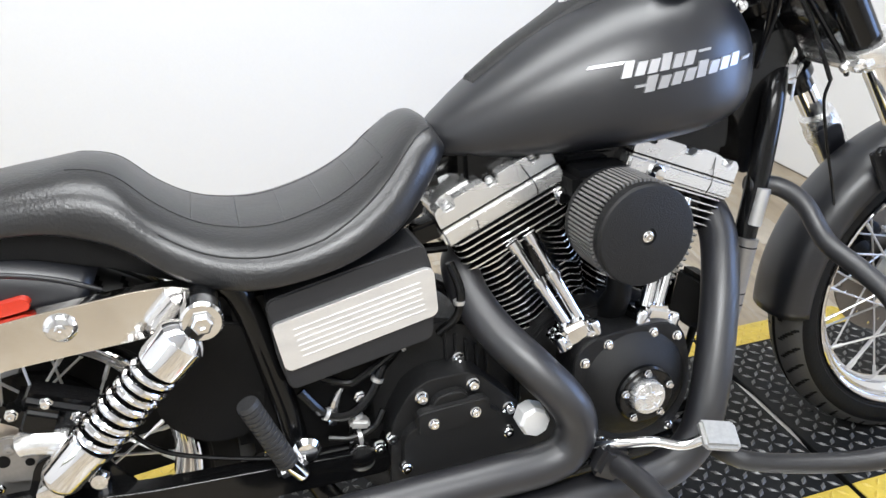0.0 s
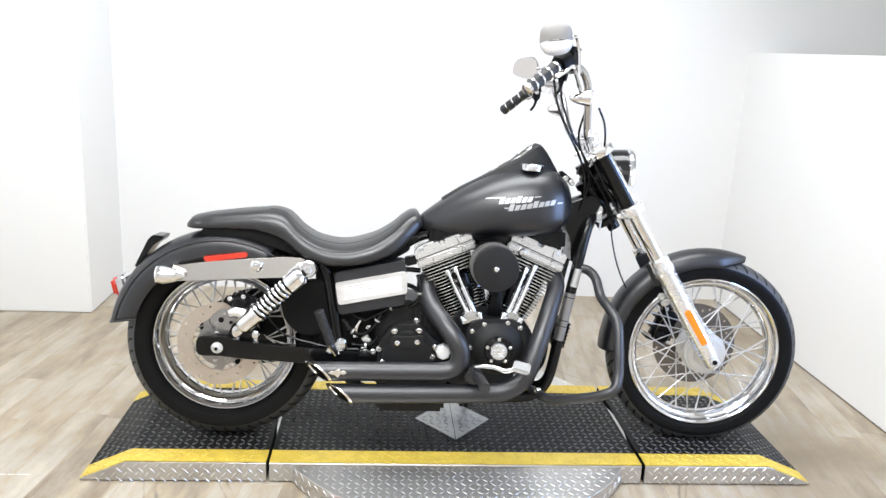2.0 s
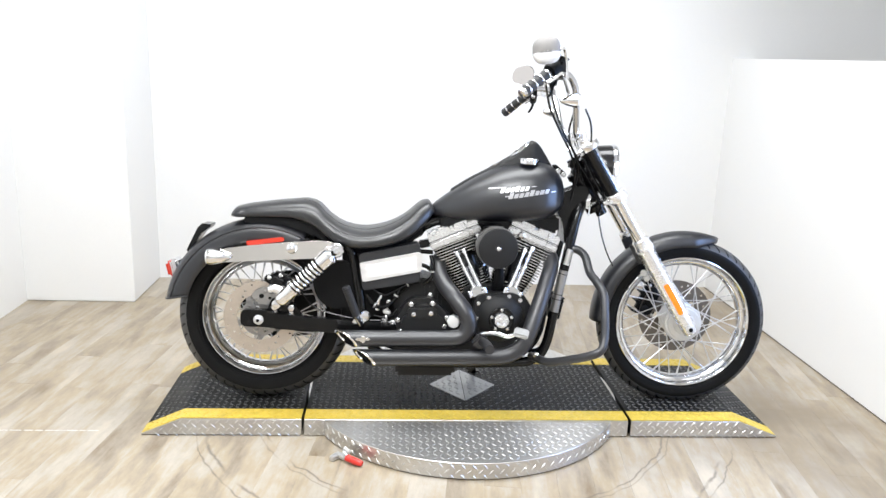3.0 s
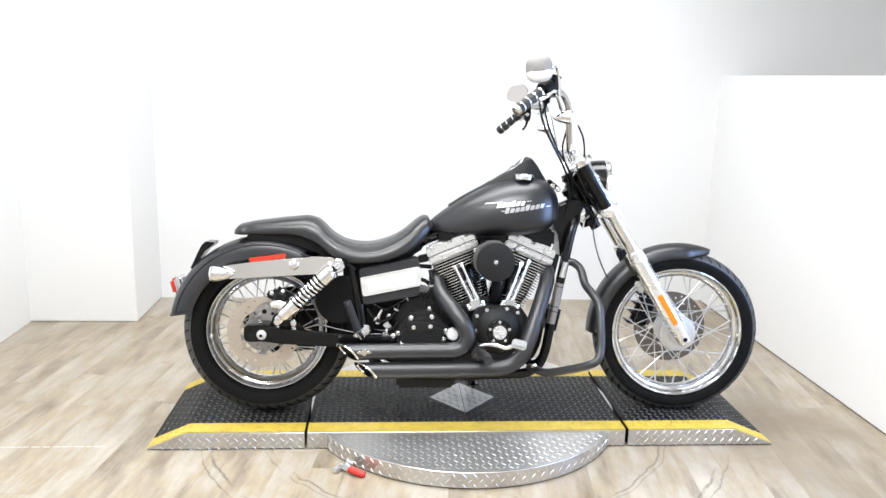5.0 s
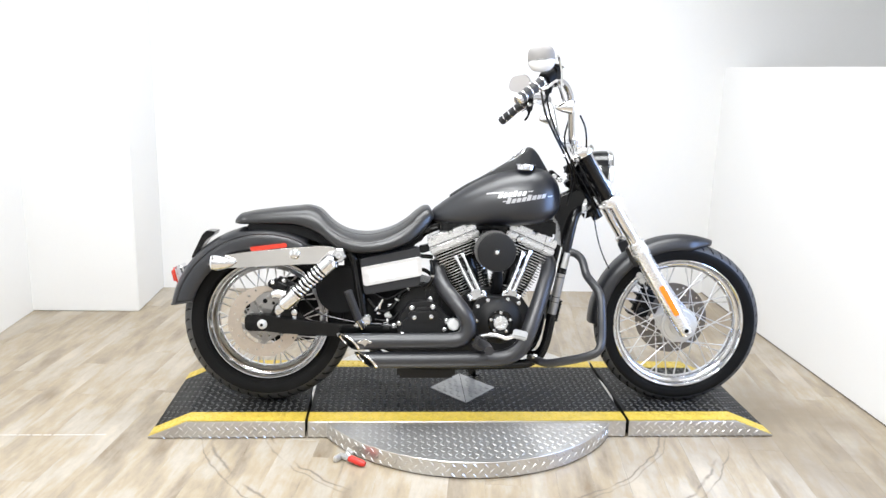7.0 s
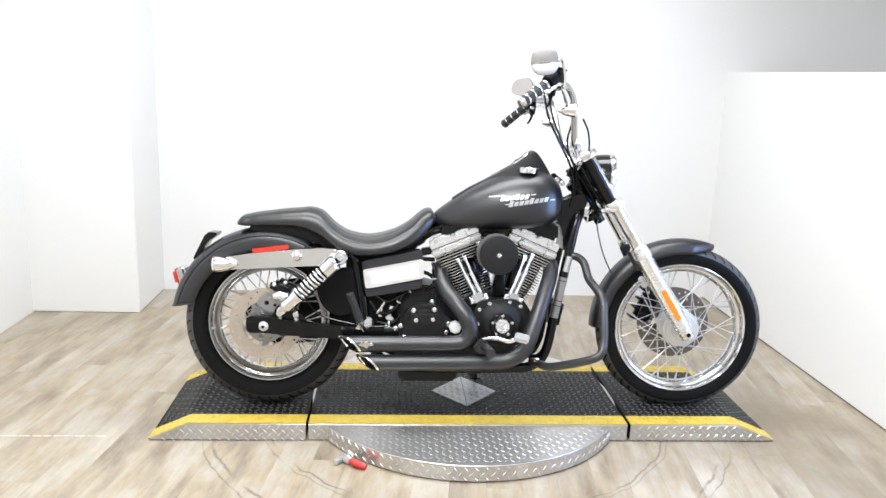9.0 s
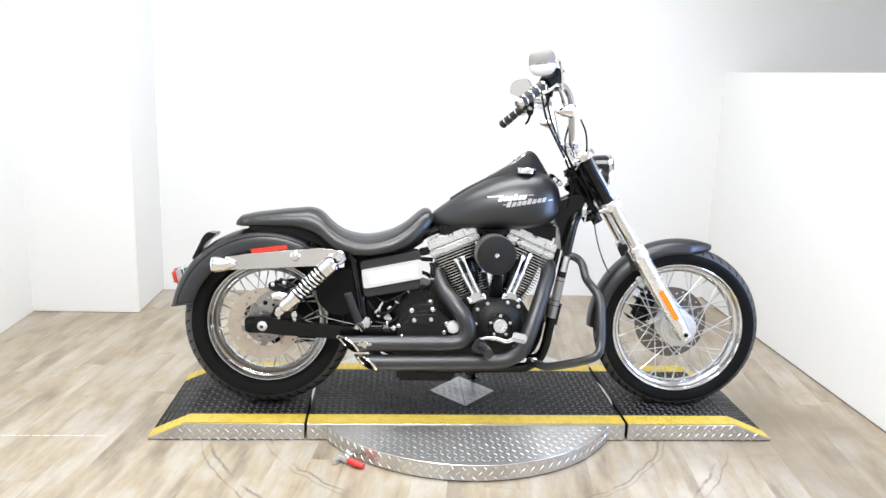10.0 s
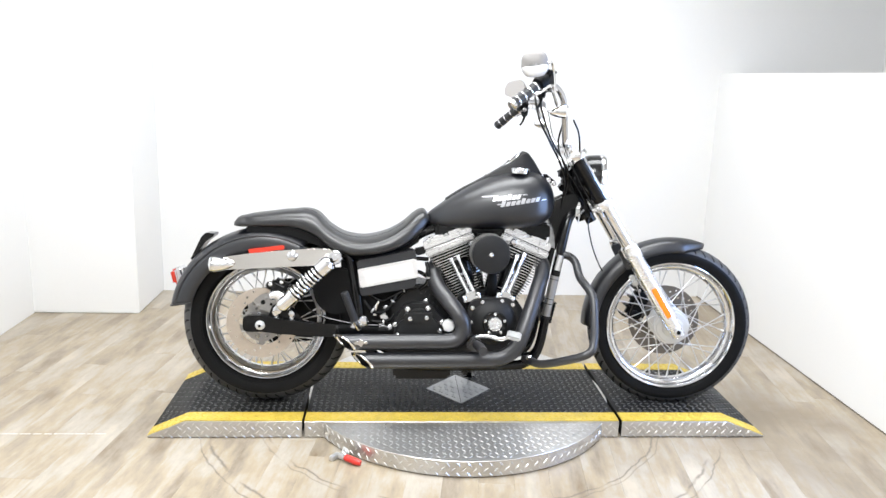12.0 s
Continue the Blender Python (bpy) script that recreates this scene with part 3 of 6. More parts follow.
tagged(bike, "satin black cruiser motorcycle with chrome parts leaning on its stand", "motorcycle")
bike.matrix_world = pose(0, 0.05, H, -7.0, 0, 0)
FAX, RAX = Vector((0.840, 0, 0.327)), Vector((-0.812, 0, 0.333))
RAKE = Vector((-0.530, 0, 0.848))
STEER_AT = Vector((0.455, 0, 0.80))
STEER = Matrix.Translation(STEER_AT) @ Matrix.Rotation(radians(-5.0), 4, RAKE) @ Matrix.Translation(-STEER_AT)


def steered(bm):
    bmesh.ops.transform(bm, matrix=STEER, verts=bm.verts)
    return bm


def fork(s, y=0.0, off=0.0):
    """A point s metres up the fork from the axle; off: ahead of its axis."""
    return FAX + RAKE * s + Vector((0.848 * off, y, 0.530 * off))


def tyre(centre, r, half, bead, tread):
    """A tyre with a grooved crown."""
    bm = bmesh.new()
    prof = [(bead, -half * 0.62), (bead + 0.012, -half * 0.86), (bead + 0.016, -half * 0.87), (bead + 0.018, -half * 0.91), (bead + (r - bead) * 0.45, -half), (bead + (r - bead) * 0.58, -half * 0.99)]
    crown = [(r - (1 - math.cos(a)) * half * 0.95, half * 0.95 * math.sin(a) / math.sin(1.12)) for a in np.linspace(-1.12, 1.12, 23)]
    prof = prof + crown + [(p, -h) for p, h in reversed(prof)]
    seg, first, last = 768, 6, 6 + 23

    def grooved(k, h):
        u = abs(h) / half
        if u < 0.03:
            return True
        phase = (k + int(u * 20) + (tread // 2 if h > 0 else 0)) % tread
        return 0.22 < u < 0.84 and phase < 1

    rings = []
    for i, (rad, h) in enumerate(prof):
        crowned = first <= i < last
        rings.append([centre + (rad - (0.0028 if crowned and grooved(k, h) else 0.0)) * Vector((math.cos(2 * math.pi * k / seg), 0, math.sin(2 * math.pi * k / seg))) + Vector((0, h, 0)) for k in range(seg)])
    loops = loft(bm, rings, caps=False, closed=False)
    flat = {}
    for i in range(first, last):
        for k in range(seg):
            flat[loops[i][k]] = not grooved(k, prof[i][1])
    for f in bm.faces:
        if all(flat.get(v, False) for v in f.verts):
            f.material_index = 1
    return bm


def rim(centre, lip, half, step):
    """A chromed steel rim: a rolled lip, two concave channels with a bead between them, and a dropped centre."""
    outer = [(lip - 0.012, -half + 0.007), (lip, -half + 0.002), (lip + 0.0012, -half - 0.001), (lip + 0.0004, -half - 0.0035), (lip - 0.002, -half - 0.005), (lip - 0.005, -half - 0.0045), (lip - 0.0075, -half - 0.002)]
    outer += [(lip - 0.0085 - 0.006 * (u ** 0.6), -half - 0.001 + (half * 0.34) * u) for u in np.linspace(0.08, 1, 7)]
    outer += [(lip - 0.0155, -half * 0.650), (lip - 0.0165, -half * 0.670), (lip - 0.0182, -half * 0.674), (lip - 0.0196, -half * 0.655)]
    outer += [(lip - 0.0202 - (0.004 + step) * (u ** 0.7), -half * (0.64 - 0.30 * u)) for u in np.linspace(0.06, 1, 8)]
    outer += [(lip - 0.026 - step, -half * 0.22), (lip - 0.0265 - step, 0)]
    inner = [(p, -h) for p, h in reversed(outer[:-1])]
    top = [(lip - 0.016, half * 0.6), (lip - 0.019 - step * 0.8, 0), (lip - 0.016, -half * 0.6)]
    return lathe(bmesh.new(), centre, (0, 1, 0), outer + inner + top, 128, closed=True)


def spokes(wheel, centre, hub_r, hub_y, rim_r, rim_y, count, front):
    """Cross-laced spokes, each with its nipple."""
    for k in range(count):
        side = -1 if k % 2 else 1
        cross = 58 if (k // 2) % 2 else -58
        a = radians(360 * k / count + 3)
        b = a + radians(cross)
        p = centre + Vector((hub_r * math.cos(b), side * hub_y, hub_r * math.sin(b)))
        q = centre + Vector((rim_r * math.cos(a), side * rim_y, rim_r * math.sin(a)))
        bm = tube(bmesh.new(), [p, q], 0.0022, 6, smooth=False)
        tube(bm, [q + (p - q).normalized() * 0.022, q], 0.0036, 6, smooth=False)
        part("spoke", steered(bm) if front else bm, "spoke", wheel)


# front wheel
bm = lathe(bmesh.new(), FAX, (0, 1, 0), [(0.020, -0.075), (0.040, -0.072), (0.042, -0.066), (0.062, -0.064), (0.064, -0.058), (0.072, -0.057), (0.074, -0.050), (0.070, -0.046), (0.038, -0.036), (0.032, -0.02), (0.032, 0.02), (0.038, 0.036), (0.07, 0.046), (0.07, 0.052), (0.03, 0.06), (0.02, 0.075)], 48)
front_wheel = part("front_wheel", steered(bm), "cast", bike, "laced front wheel with a cast hub")
part("tyre", steered(tyre(FAX, 0.334, 0.052, 0.256, 16)), "rubber", front_wheel, "black grooved tyre", smooth=28, mats=("tread",))
part("rim", steered(rim(FAX, 0.2625, 0.042, 0.008)), "rim_chrome", front_wheel, "chrome rim")
spokes(front_wheel, FAX, 0.070, 0.050, 0.230, 0.012, 40, True)
holes = [(0.111 + 0.012 * (k % 3), 360 * k / 36, 0.0046) for k in range(36)]
part("brake_rotor", steered(pierced(bmesh.new(), FAX + Vector((0, 0.066, 0)), (0, 1, 0), 0.148, 0.098, holes, 0.005)), "rotor_dark", front_wheel, "drilled grey steel brake rotor", smooth=25)
holes = [(0.08, 36 + 72 * k, 0.014) for k in range(5)]
part("rotor_carrier", steered(pierced(bmesh.new(), FAX + Vector((0, 0.068, 0)), (0, 1, 0), 0.102, 0.03, holes, 0.004)), "rotor_dark", front_wheel, smooth=25)
bm = lathe(bmesh.new(), FAX + Vector((0, -0.150, 0)), (0, 1, 0), [(0.011, 0), (0.012, 0.003), (0.012, 0.30)], 20)
bolt(bm, FAX + Vector((0, -0.149, 0)), (0, -1, 0), 0.014, 0.008)
axle = part("front_axle", steered(bm), "cast", bike)
# a black disc stands in for the shaded hollow of the axle
part("axle_hole_disc", steered(lathe(bmesh.new(), FAX + Vector((0, -0.154, 0)), (0, -1, 0), [(0.0085, 0), (0.0085, 0.0045), (0.002, 0.0048)], 16)), "plastic", axle)

# rear wheel
RWC = RAX + Vector((0.009, 0, 0))
bm = lathe(bmesh.new(), RAX, (0, 1, 0), [(0.020, -0.09), (0.05, -0.085), (0.062, -0.075), (0.062, -0.06), (0.04, -0.05), (0.036, 0.05), (0.062, 0.06), (0.062, 0.075), (0.04, 0.09)], 48)
rear_wheel = part("rear_wheel", bm, "cast", bike, "laced rear wheel with a cast hub")
part("tyre", tyre(RWC, 0.330, 0.074, 0.235, 16), "rubber", rear_wheel, "wide black grooved tyre", smooth=28, mats=("tread",))
part("rim", rim(RWC, 0.2345, 0.055, 0.014), "rim_chrome", rear_wheel, "wide stepped chrome rim")
spokes(rear_wheel, RWC, 0.056, 0.066, 0.196, 0.014, 40, False)
holes = [(0.100 + 0.013 * (k % 3), 15 * k + (0 if k % 3 else 4), 0.0044) for k in range(24)]
part("brake_rotor", pierced(bmesh.new(), RAX + Vector((0, -0.100, 0)), (0, 1, 0), 0.137, 0.089, holes, 0.006), "steel", rear_wheel, "drilled steel brake rotor", smooth=25)
bm = bmesh.new()
pierced(bm, RAX + Vector((0, -0.097, 0)), (0, 1, 0), 0.074, 0.022, [(0.056, 36 * k, 0.0095 if k % 2 else 0.0060) for k in range(10)], 0.005)
part("rotor_carrier", bm, "rotor_grey", rear_wheel, "grey slotted rotor carrier", smooth=25)
for k in range(5):
    bm = bmesh.new()
    box(bm, (0.030, 0.005, 0.020), Matrix.Translation(RAX + Vector((0, -0.0945, 0))) @ pose(0, 0, 0, 0, 72 * k + 20, 0) @ pose(0.080, 0, 0, 0, 30, 0), 0.001, 1)
    part("carrier_arm", bm, "rotor_grey", rear_wheel)
for k in range(5):
    a = radians(72 * k + 38)
    bolts(rear_wheel, [RAX + Vector((0.036 * math.cos(a), -0.097, 0.036 * math.sin(a)))], (0, -1, 0), 0.006, 0.006, name="rotor_bolt")
bm = lathe(bmesh.new(), RAX + Vector((0, 0.085, 0)), (0, 1, 0), [(0.03, 0), (0.105, 0.002), (0.11, 0.006), (0.11, 0.030), (0.105, 0.034), (0.03, 0.036)], 70)
part("belt_pulley", bm, "black", rear_wheel)

# swing arm, axle, belt, caliper
for s in (-1, 1):
    bm = bmesh.new()
    o = rounded([(-0.878, 0.370), (-0.780, 0.370), (-0.745, 0.356), (-0.690, 0.352), (-0.640, 0.345), (-0.30, 0.326), (-0.30, 0.284), (-0.56, 0.288), (-0.74, 0.298), (-0.80, 0.306), (-0.878, 0.306)], 0.022, 5)
    prism(bm, o, s * 0.118, s * 0.150, 0.007, 3)
    arm = part("swing_arm", bm, "black", bike, "gloss black swing arm")
    bm = bmesh.new()
    lathe(bm, RAX + Vector((0, s * 0.148, 0)), (0, s, 0), [(0.0185, 0), (0.0185, 0.003), (0.015, 0.004)], 28)
    bolt(bm, RAX + Vector((0, s * 0.152, 0)), (0, s, 0), 0.0125, 0.014)
    part("axle_nut", bm, "cast", arm)
    part("axle_end", lathe(bmesh.new(), RAX + Vector((0, s * 0.160, 0)), (0, s, 0), [(0.006, 0), (0.006, 0.0065), (0.002, 0.0068)], 16), "plastic", arm)
    for x, z in ((-0.753, 0.380), (-0.692, 0.377)):
        bm = tube(bmesh.new(), [(x, s * 0.128, z - 0.03), (x, s * 0.128, z)], 0.011, 10, smooth=False)
        lathe(bm, (x, s * 0.140, z), (0, s, 0), [(0.008, 0), (0.0135, 0.001), (0.0135, 0.007), (0.0105, 0.011), (0.004, 0.012)], 20)
        part("shock_bolt", bm, "chrome", arm)
    bm = bmesh.new()
    prism(bm, rounded([(-0.792, 0.345), (-0.768, 0.408), (-0.735, 0.416), (-0.688, 0.398), (-0.650, 0.345), (-0.655, 0.330), (-0.785, 0.330)], 0.012, 4), s * 0.116, s * 0.124, 0.002, 2)
    part("shock_mount", bm, "black", arm)
bm = bmesh.new()
tube(bm, [(-0.28, -0.13, 0.305), (-0.28, 0.13, 0.305)], 0.028, 20, smooth=False)
part("swing_arm_pivot", bm, "black", bike)
bm = bmesh.new()
box(bm, (0.108, 0.06, 0.062), pose(-0.728, -0.098, 0.464, 0, 24, 0), 0.012, 3)
box(bm, (0.052, 0.02, 0.040), pose(-0.744, -0.134, 0.474, 0, 24, 0), 0.008, 3)
box(bm, (0.030, 0.016, 0.034), pose(-0.693, -0.134, 0.452, 0, 24, 0), 0.008, 3)
box(bm, (0.06, 0.05, 0.05), pose(-0.700, -0.095, 0.450, 0, 32, 0), 0.008)
box(bm, (0.05, 0.02, 0.03), pose(-0.772, -0.110, 0.476, 0, 32, 0), 0.006)
caliper = part("rear_caliper", bm, "black", bike, "black rear brake caliper")
bm = bmesh.new()
tube(bm, [(-0.775, -0.132, 0.444), (-0.755, -0.134, 0.448), (-0.728, -0.134, 0.440), (-0.708, -0.134, 0.420)], [0.016, 0.0195, 0.0195, 0.015], 16, 6)
part("caliper_cover", bm, "alu", caliper, "rounded chrome cover")
bm = bmesh.new()
prism(bm, rounded([(-0.85, 0.42), (-0.80, 0.455), (-0.735, 0.43), (-0.70, 0.39), (-0.76, 0.375), (-0.82, 0.385)], 0.02), -0.106, -0.114, 0.002)
for p in ((-0.795, 0.432), (-0.822, 0.402), (-0.760, 0.39)):
    bolt(bm, (p[0], -0.114, p[1]), (0, -1, 0), 0.007)
part("caliper_bracket", bm, "rotor_grey", caliper, "cast caliper bracket")
for x, z in ((-0.776, 0.489), (-0.734, 0.496), (-0.702, 0.468)):
    bolts(caliper, [(x, -0.128, z)], (0, -1, 0), 0.007, 0.008)
# black discs on the bracket paint the dark of its holes
for x, z, r in ((-0.806, 0.416, 0.009), (-0.775, 0.408, 0.006)):
    part("bracket_hole", lathe(bmesh.new(), (x, -0.1135, z), (0, -1, 0), [(r, 0), (r, 0.0012), (0.001, 0.0012)], 16), "plastic", caliper)
bm = tube(bmesh.new(), [(-0.70, -0.12, 0.46), (-0.66, -0.11, 0.43), (-0.60, -0.11, 0.37), (-0.45, -0.135, 0.338), (-0.36, -0.14, 0.335)], 0.0035, 8)
part("brake_hose", bm, "black", caliper)

bm = bmesh.new()
prism(bm, rounded([(-0.83, 0.44), (-0.78, 0.475), (-0.70, 0.485), (-0.45, 0.43), (-0.28, 0.37), (-0.28, 0.26), (-0.70, 0.215), (-0.80, 0.205), (-0.84, 0.24)], 0.03, 4), 0.092, 0.114, 0.004)
part("belt_guard", bm, "plastic", bike, "black drive belt guard")

# shock absorbers
for s in (-1, 1):
    top, low = Vector((-0.523, s * 0.200, 0.605)), Vector((-0.728, s * 0.178, 0.412))
    d = (top - low).normalized()
    L = (top - low).length
    bm = lathe(bmesh.new(), low, d, [(0.019, 0.0), (0.019, L)], 16)
    shock = part("shock_absorber", bm, "black", bike, "chrome coil-over shock absorber")
    bm = lathe(bmesh.new(), low, d, [(0.014, -0.012), (0.024, -0.004), (0.028, 0.006), (0.028, 0.060), (0.031, 0.062), (0.031, 0.070), (0.02, 0.072)], 32)
    part("lower_cover", bm, "chrome", shock, "chrome lower cover")
    bm = lathe(bmesh.new(), low, d, [(0.018, L - 0.082), (0.031, L - 0.080), (0.032, L - 0.074), (0.032, L - 0.034), (0.026, L - 0.026), (0.018, L - 0.02)], 32)
    part("upper_cover", bm, "chrome", shock, "chrome upper cover")
    u, w, _ = frame_of(d)
    turns, h0, h1 = 8.0, 0.074, L - 0.083
    pts = [low + d * (h0 + (h1 - h0) * k / 170) + 0.0265 * (math.cos(2 * math.pi * turns * k / 170) * u + math.sin(2 * math.pi * turns * k / 170) * w) for k in range(171)]
    part("spring", tube(bmesh.new(), pts, 0.0052, 10, smooth=False), "chrome", shock, "chrome coil spring")
    bm = lathe(bmesh.new(), top + Vector((0, -s * 0.02, 0)), (0, s, 0), [(0.015, 0), (0.026, 0.002), (0.026, 0.030), (0.023, 0.034), (0.016, 0.034)], 32)
    bolt(bm, top + Vector((0, s * 0.012, 0)), (0, s, 0), 0.013, 0.012)
    part("upper_eye", bm, "chrome", shock)
    bm = tube(bmesh.new(), [(-0.523, s * 0.10, 0.605), (-0.523, s * 0.20, 0.605)], 0.022, 16, smooth=False)
    part("shock_mount", bm, "black", shock)
    bm = lathe(bmesh.new(), low + Vector((0, -s * 0.05, 0)) - d * 0.018, (0, s, 0), [(0.012, 0), (0.016, 0.001), (0.016, 0.064), (0.010, 0.066)], 20)
    part("lower_eye", bm, "chrome", shock)

# rear fender
bm = bmesh.new()
rows = []
for k in range(40):
    a = radians(62 + (171 - 62) * k / 39)
    side = []
    lowest = 0.278 if k > 3 else 0.30
    for y, r in ((0.108, lowest), (0.108, 0.30), (0.107, 0.322), (0.103, 0.336), (0.094, 0.349), (0.078, 0.358), (0.055, 0.3645), (0.028, 0.3675), (0, 0.3685)):
        side.append((y, r))
    prof = [(-y, r) for y, r in side] + [(y, r) for y, r in reversed(side[:-1])]
    ring = []
    for y, r in prof:
        lag = radians(-7.0) * max(0.0, (k - 30) / 9) * (0.3685 - r) / 0.09
        ring.append(bm.verts.new(RAX + Vector((r * math.cos(a + lag), y, r * math.sin(a + lag)))))
    rows.append(ring)
for a, b in zip(rows, rows[1:]):
    for i in range(len(a) - 1):
        bm.faces.new((a[i], a[i + 1], b[i + 1], b[i]))
fender = part("rear_fender", bm, "denim", bike, "satin black rear fender")
sol = fender.modifiers.new("thickness", "SOLIDIFY")
sol.thickness, sol.offset = 0.0035, -1
bm = bmesh.new()
edge = [RAX + Vector((r * math.cos(radians(171 - 7.0 * (0.3685 - r) / 0.09)), y, r * math.sin(radians(171 - 7.0 * (0.3685 - r) / 0.09)))) for y, r in prof]
tube(bm, edge, 0.004, 8, smooth=False)
part("rolled_edge", bm, "denim", fender)
bm = bmesh.new()
for s in (-1, 1):
    pts = [RAX + Vector((0.339 * math.cos(radians(a)), s * 0.1025, 0.339 * math.sin(radians(a)))) for a in np.linspace(60, 169, 36)]
    tube(bm, pts, 0.0036, 10, smooth=False)
part("pressed_rib", bm, "denim", fender)

# fender struts, reflectors, turn signals
for s in (-1, 1):
    bm = bmesh.new()
    o = [(-0.955, 0.592), (-0.86, 0.607), (-0.72, 0.622), (-0.60, 0.631), (-0.555, 0.630), (-0.522, 0.618), (-0.506, 0.598), (-0.512, 0.580), (-0.545, 0.570), (-0.60, 0.565), (-0.72, 0.558), (-0.86, 0.549), (-0.955, 0.543)]
    prism(bm, rounded(o, 0.012, 3), s * 0.116, s * 0.140, 0.009, 5)
    strut = part("fender_strut", bm, "strut", bike, "polished fender strut")
    bm = lathe(bmesh.new(), (-0.692, s * 0.136, 0.600), (0, s, 0), [(0.020, 0), (0.020, 0.004), (0.015, 0.009), (0.012, 0.010)], 28)
    bolt(bm, (-0.692, s * 0.144, 0.600), (0, s, 0), 0.007)
    part("strut_bolt", bm, "chrome", strut)
    bm = bmesh.new()
    prism(bm, rounded([(-0.862, 0.622), (-0.730, 0.640), (-0.722, 0.634), (-0.724, 0.624), (-0.856, 0.606)], 0.006, 3), s * 0.108, s * 0.124, 0.003)
    part("side_reflector", bm, "red", strut, "orange-red side reflector")
    bm = lathe(bmesh.new(), (-0.998, s * 0.158, 0.566), (1, 0, 0), [(0.018, 0.004), (0.0295, 0.006), (0.030, 0.016), (0.0285, 0.030), (0.022, 0.056), (0.013, 0.078), (0.005, 0.088)], 32)
    tube(bm, [(-0.955, s * 0.13, 0.570), (-0.955, s * 0.158, 0.568)], 0.012, 12, smooth=False)
    signal = part("turn_signal", bm, "chrome", bike, "chrome bullet turn signal")
    bm = lathe(bmesh.new(), (-1.000, s * 0.158, 0.566), (1, 0, 0), [(0.004, -0.003), (0.016, -0.001), (0.0265, 0.004), (0.0275, 0.009), (0.02, 0.010)], 32)
    part("lens", bm, "lens", signal, "pale clear lens")

# tail light and plate bracket
bm = bmesh.new()
box(bm, (0.034, 0.10, 0.07), pose(-1.140, 0, 0.505, 0, -14, 0), 0.010, 3)
tail = part("tail_light", bm, "chrome", bike, "tail light with a red lens")
bm = bmesh.new()
box(bm, (0.024, 0.096, 0.062), pose(-1.160, 0, 0.500, 0, -14, 0), 0.010, 3)
part("lens", bm, "red", tail, "red lens")
bm = bmesh.new()
prism(bm, [(-1.098, 0.572), (-1.090, 0.568), (-1.040, 0.640), (-1.010, 0.662), (-1.006, 0.674), (-1.040, 0.676), (-1.056, 0.660)], -0.045, 0.045, 0.002)
part("plate_bracket", bm, "black", bike, "bent black plate bracket")

# seat
SEAT_TOP = spline([(-0.925, 0.728), (-0.914, 0.741), (-0.89, 0.749), (-0.80, 0.765), (-0.70, 0.777), (-0.64, 0.780), (-0.605, 0.768), (-0.565, 0.728), (-0.52, 0.697), (-0.47, 0.681), (-0.42, 0.677), (-0.37, 0.686), (-0.31, 0.709), (-0.262, 0.741), (-0.225, 0.774), (-0.200, 0.787), (-0.178, 0.780), (-0.166, 0.757)])
SEAT_LOW = spline([(-0.925, 0.706), (-0.90, 0.703), (-0.86, 0.703), (-0.78, 0.703), (-0.68, 0.697), (-0.61, 0.668), (-0.545, 0.622), (-0.48, 0.602), (-0.40, 0.604), (-0.31, 0.622), (-0.23, 0.660), (-0.19, 0.705), (-0.166, 0.738)])
SEAT_W = spline([(-0.925, 0.066), (-0.915, 0.082), (-0.87, 0.094), (-0.80, 0.100), (-0.70, 0.106), (-0.62, 0.115), (-0.56, 0.130), (-0.50, 0.150), (-0.44, 0.163), (-0.37, 0.166), (-0.30, 0.158), (-0.24, 0.136), (-0.20, 0.112), (-0.178, 0.095), (-0.166, 0.080)])


def seat_at(x, a):
    """A point of the seat's skin; a: degrees round the section, 90 on top."""
    c, n = math.cos(radians(a)), math.sin(radians(a))
    t, b, w = SEAT_TOP(x), SEAT_LOW(x), SEAT_W(x)
    mid = b + (t - b) * 0.24
    y = w * math.copysign(abs(c) ** 0.84, c)
    z = mid + (t - mid) * n ** 0.72 if n > 0 else mid - (mid - b) * abs(n) ** 0.6
    return Vector((x, y, z))


bm = bmesh.new()
xs = np.concatenate([np.linspace(-0.925, -0.88, 10), np.linspace(-0.87, -0.21, 56), np.linspace(-0.20, -0.166, 8)])
loft(bm, [[seat_at(x, a) for a in np.arange(0, 360, 7.5)] for x in xs])
seat = part("seat", bm, "leather", bike, "black vinyl two-up seat with stitched seams", smooth=60)
for s in (0, 1):
    seam = [seat_at(x, 27 + 20 * max(0, (x + 0.36) / 0.17) if s == 0 else 153 - 20 * max(0, (x + 0.36) / 0.17)) for x in np.linspace(-0.56, -0.185, 46)]
    part("seam", tube(bmesh.new(), seam, 0.0014, 6, smooth=False), "seam", seat, "raised stitched seam")
    seam = [seat_at(x, 64 if s == 0 else 116) for x in np.linspace(-0.66, -0.26, 40)]
    part("seam", tube(bmesh.new(), seam, 0.0009, 6, smooth=False), "seam", seat)
for x in (-0.52, -0.46, -0.40, -0.345, -0.295, -0.255):
    part("seam", tube(bmesh.new(), [seat_at(x, a) for a in np.arange(64, 117, 4)], 0.0011, 6, smooth=False), "leather", seat)
part("seam", tube(bmesh.new(), [seat_at(-0.285 + 0.03 * (a - 26) / 26, a) for a in np.arange(30, 66, 3)], 0.0014, 6, smooth=False), "seam", seat)

bm = bmesh.new()
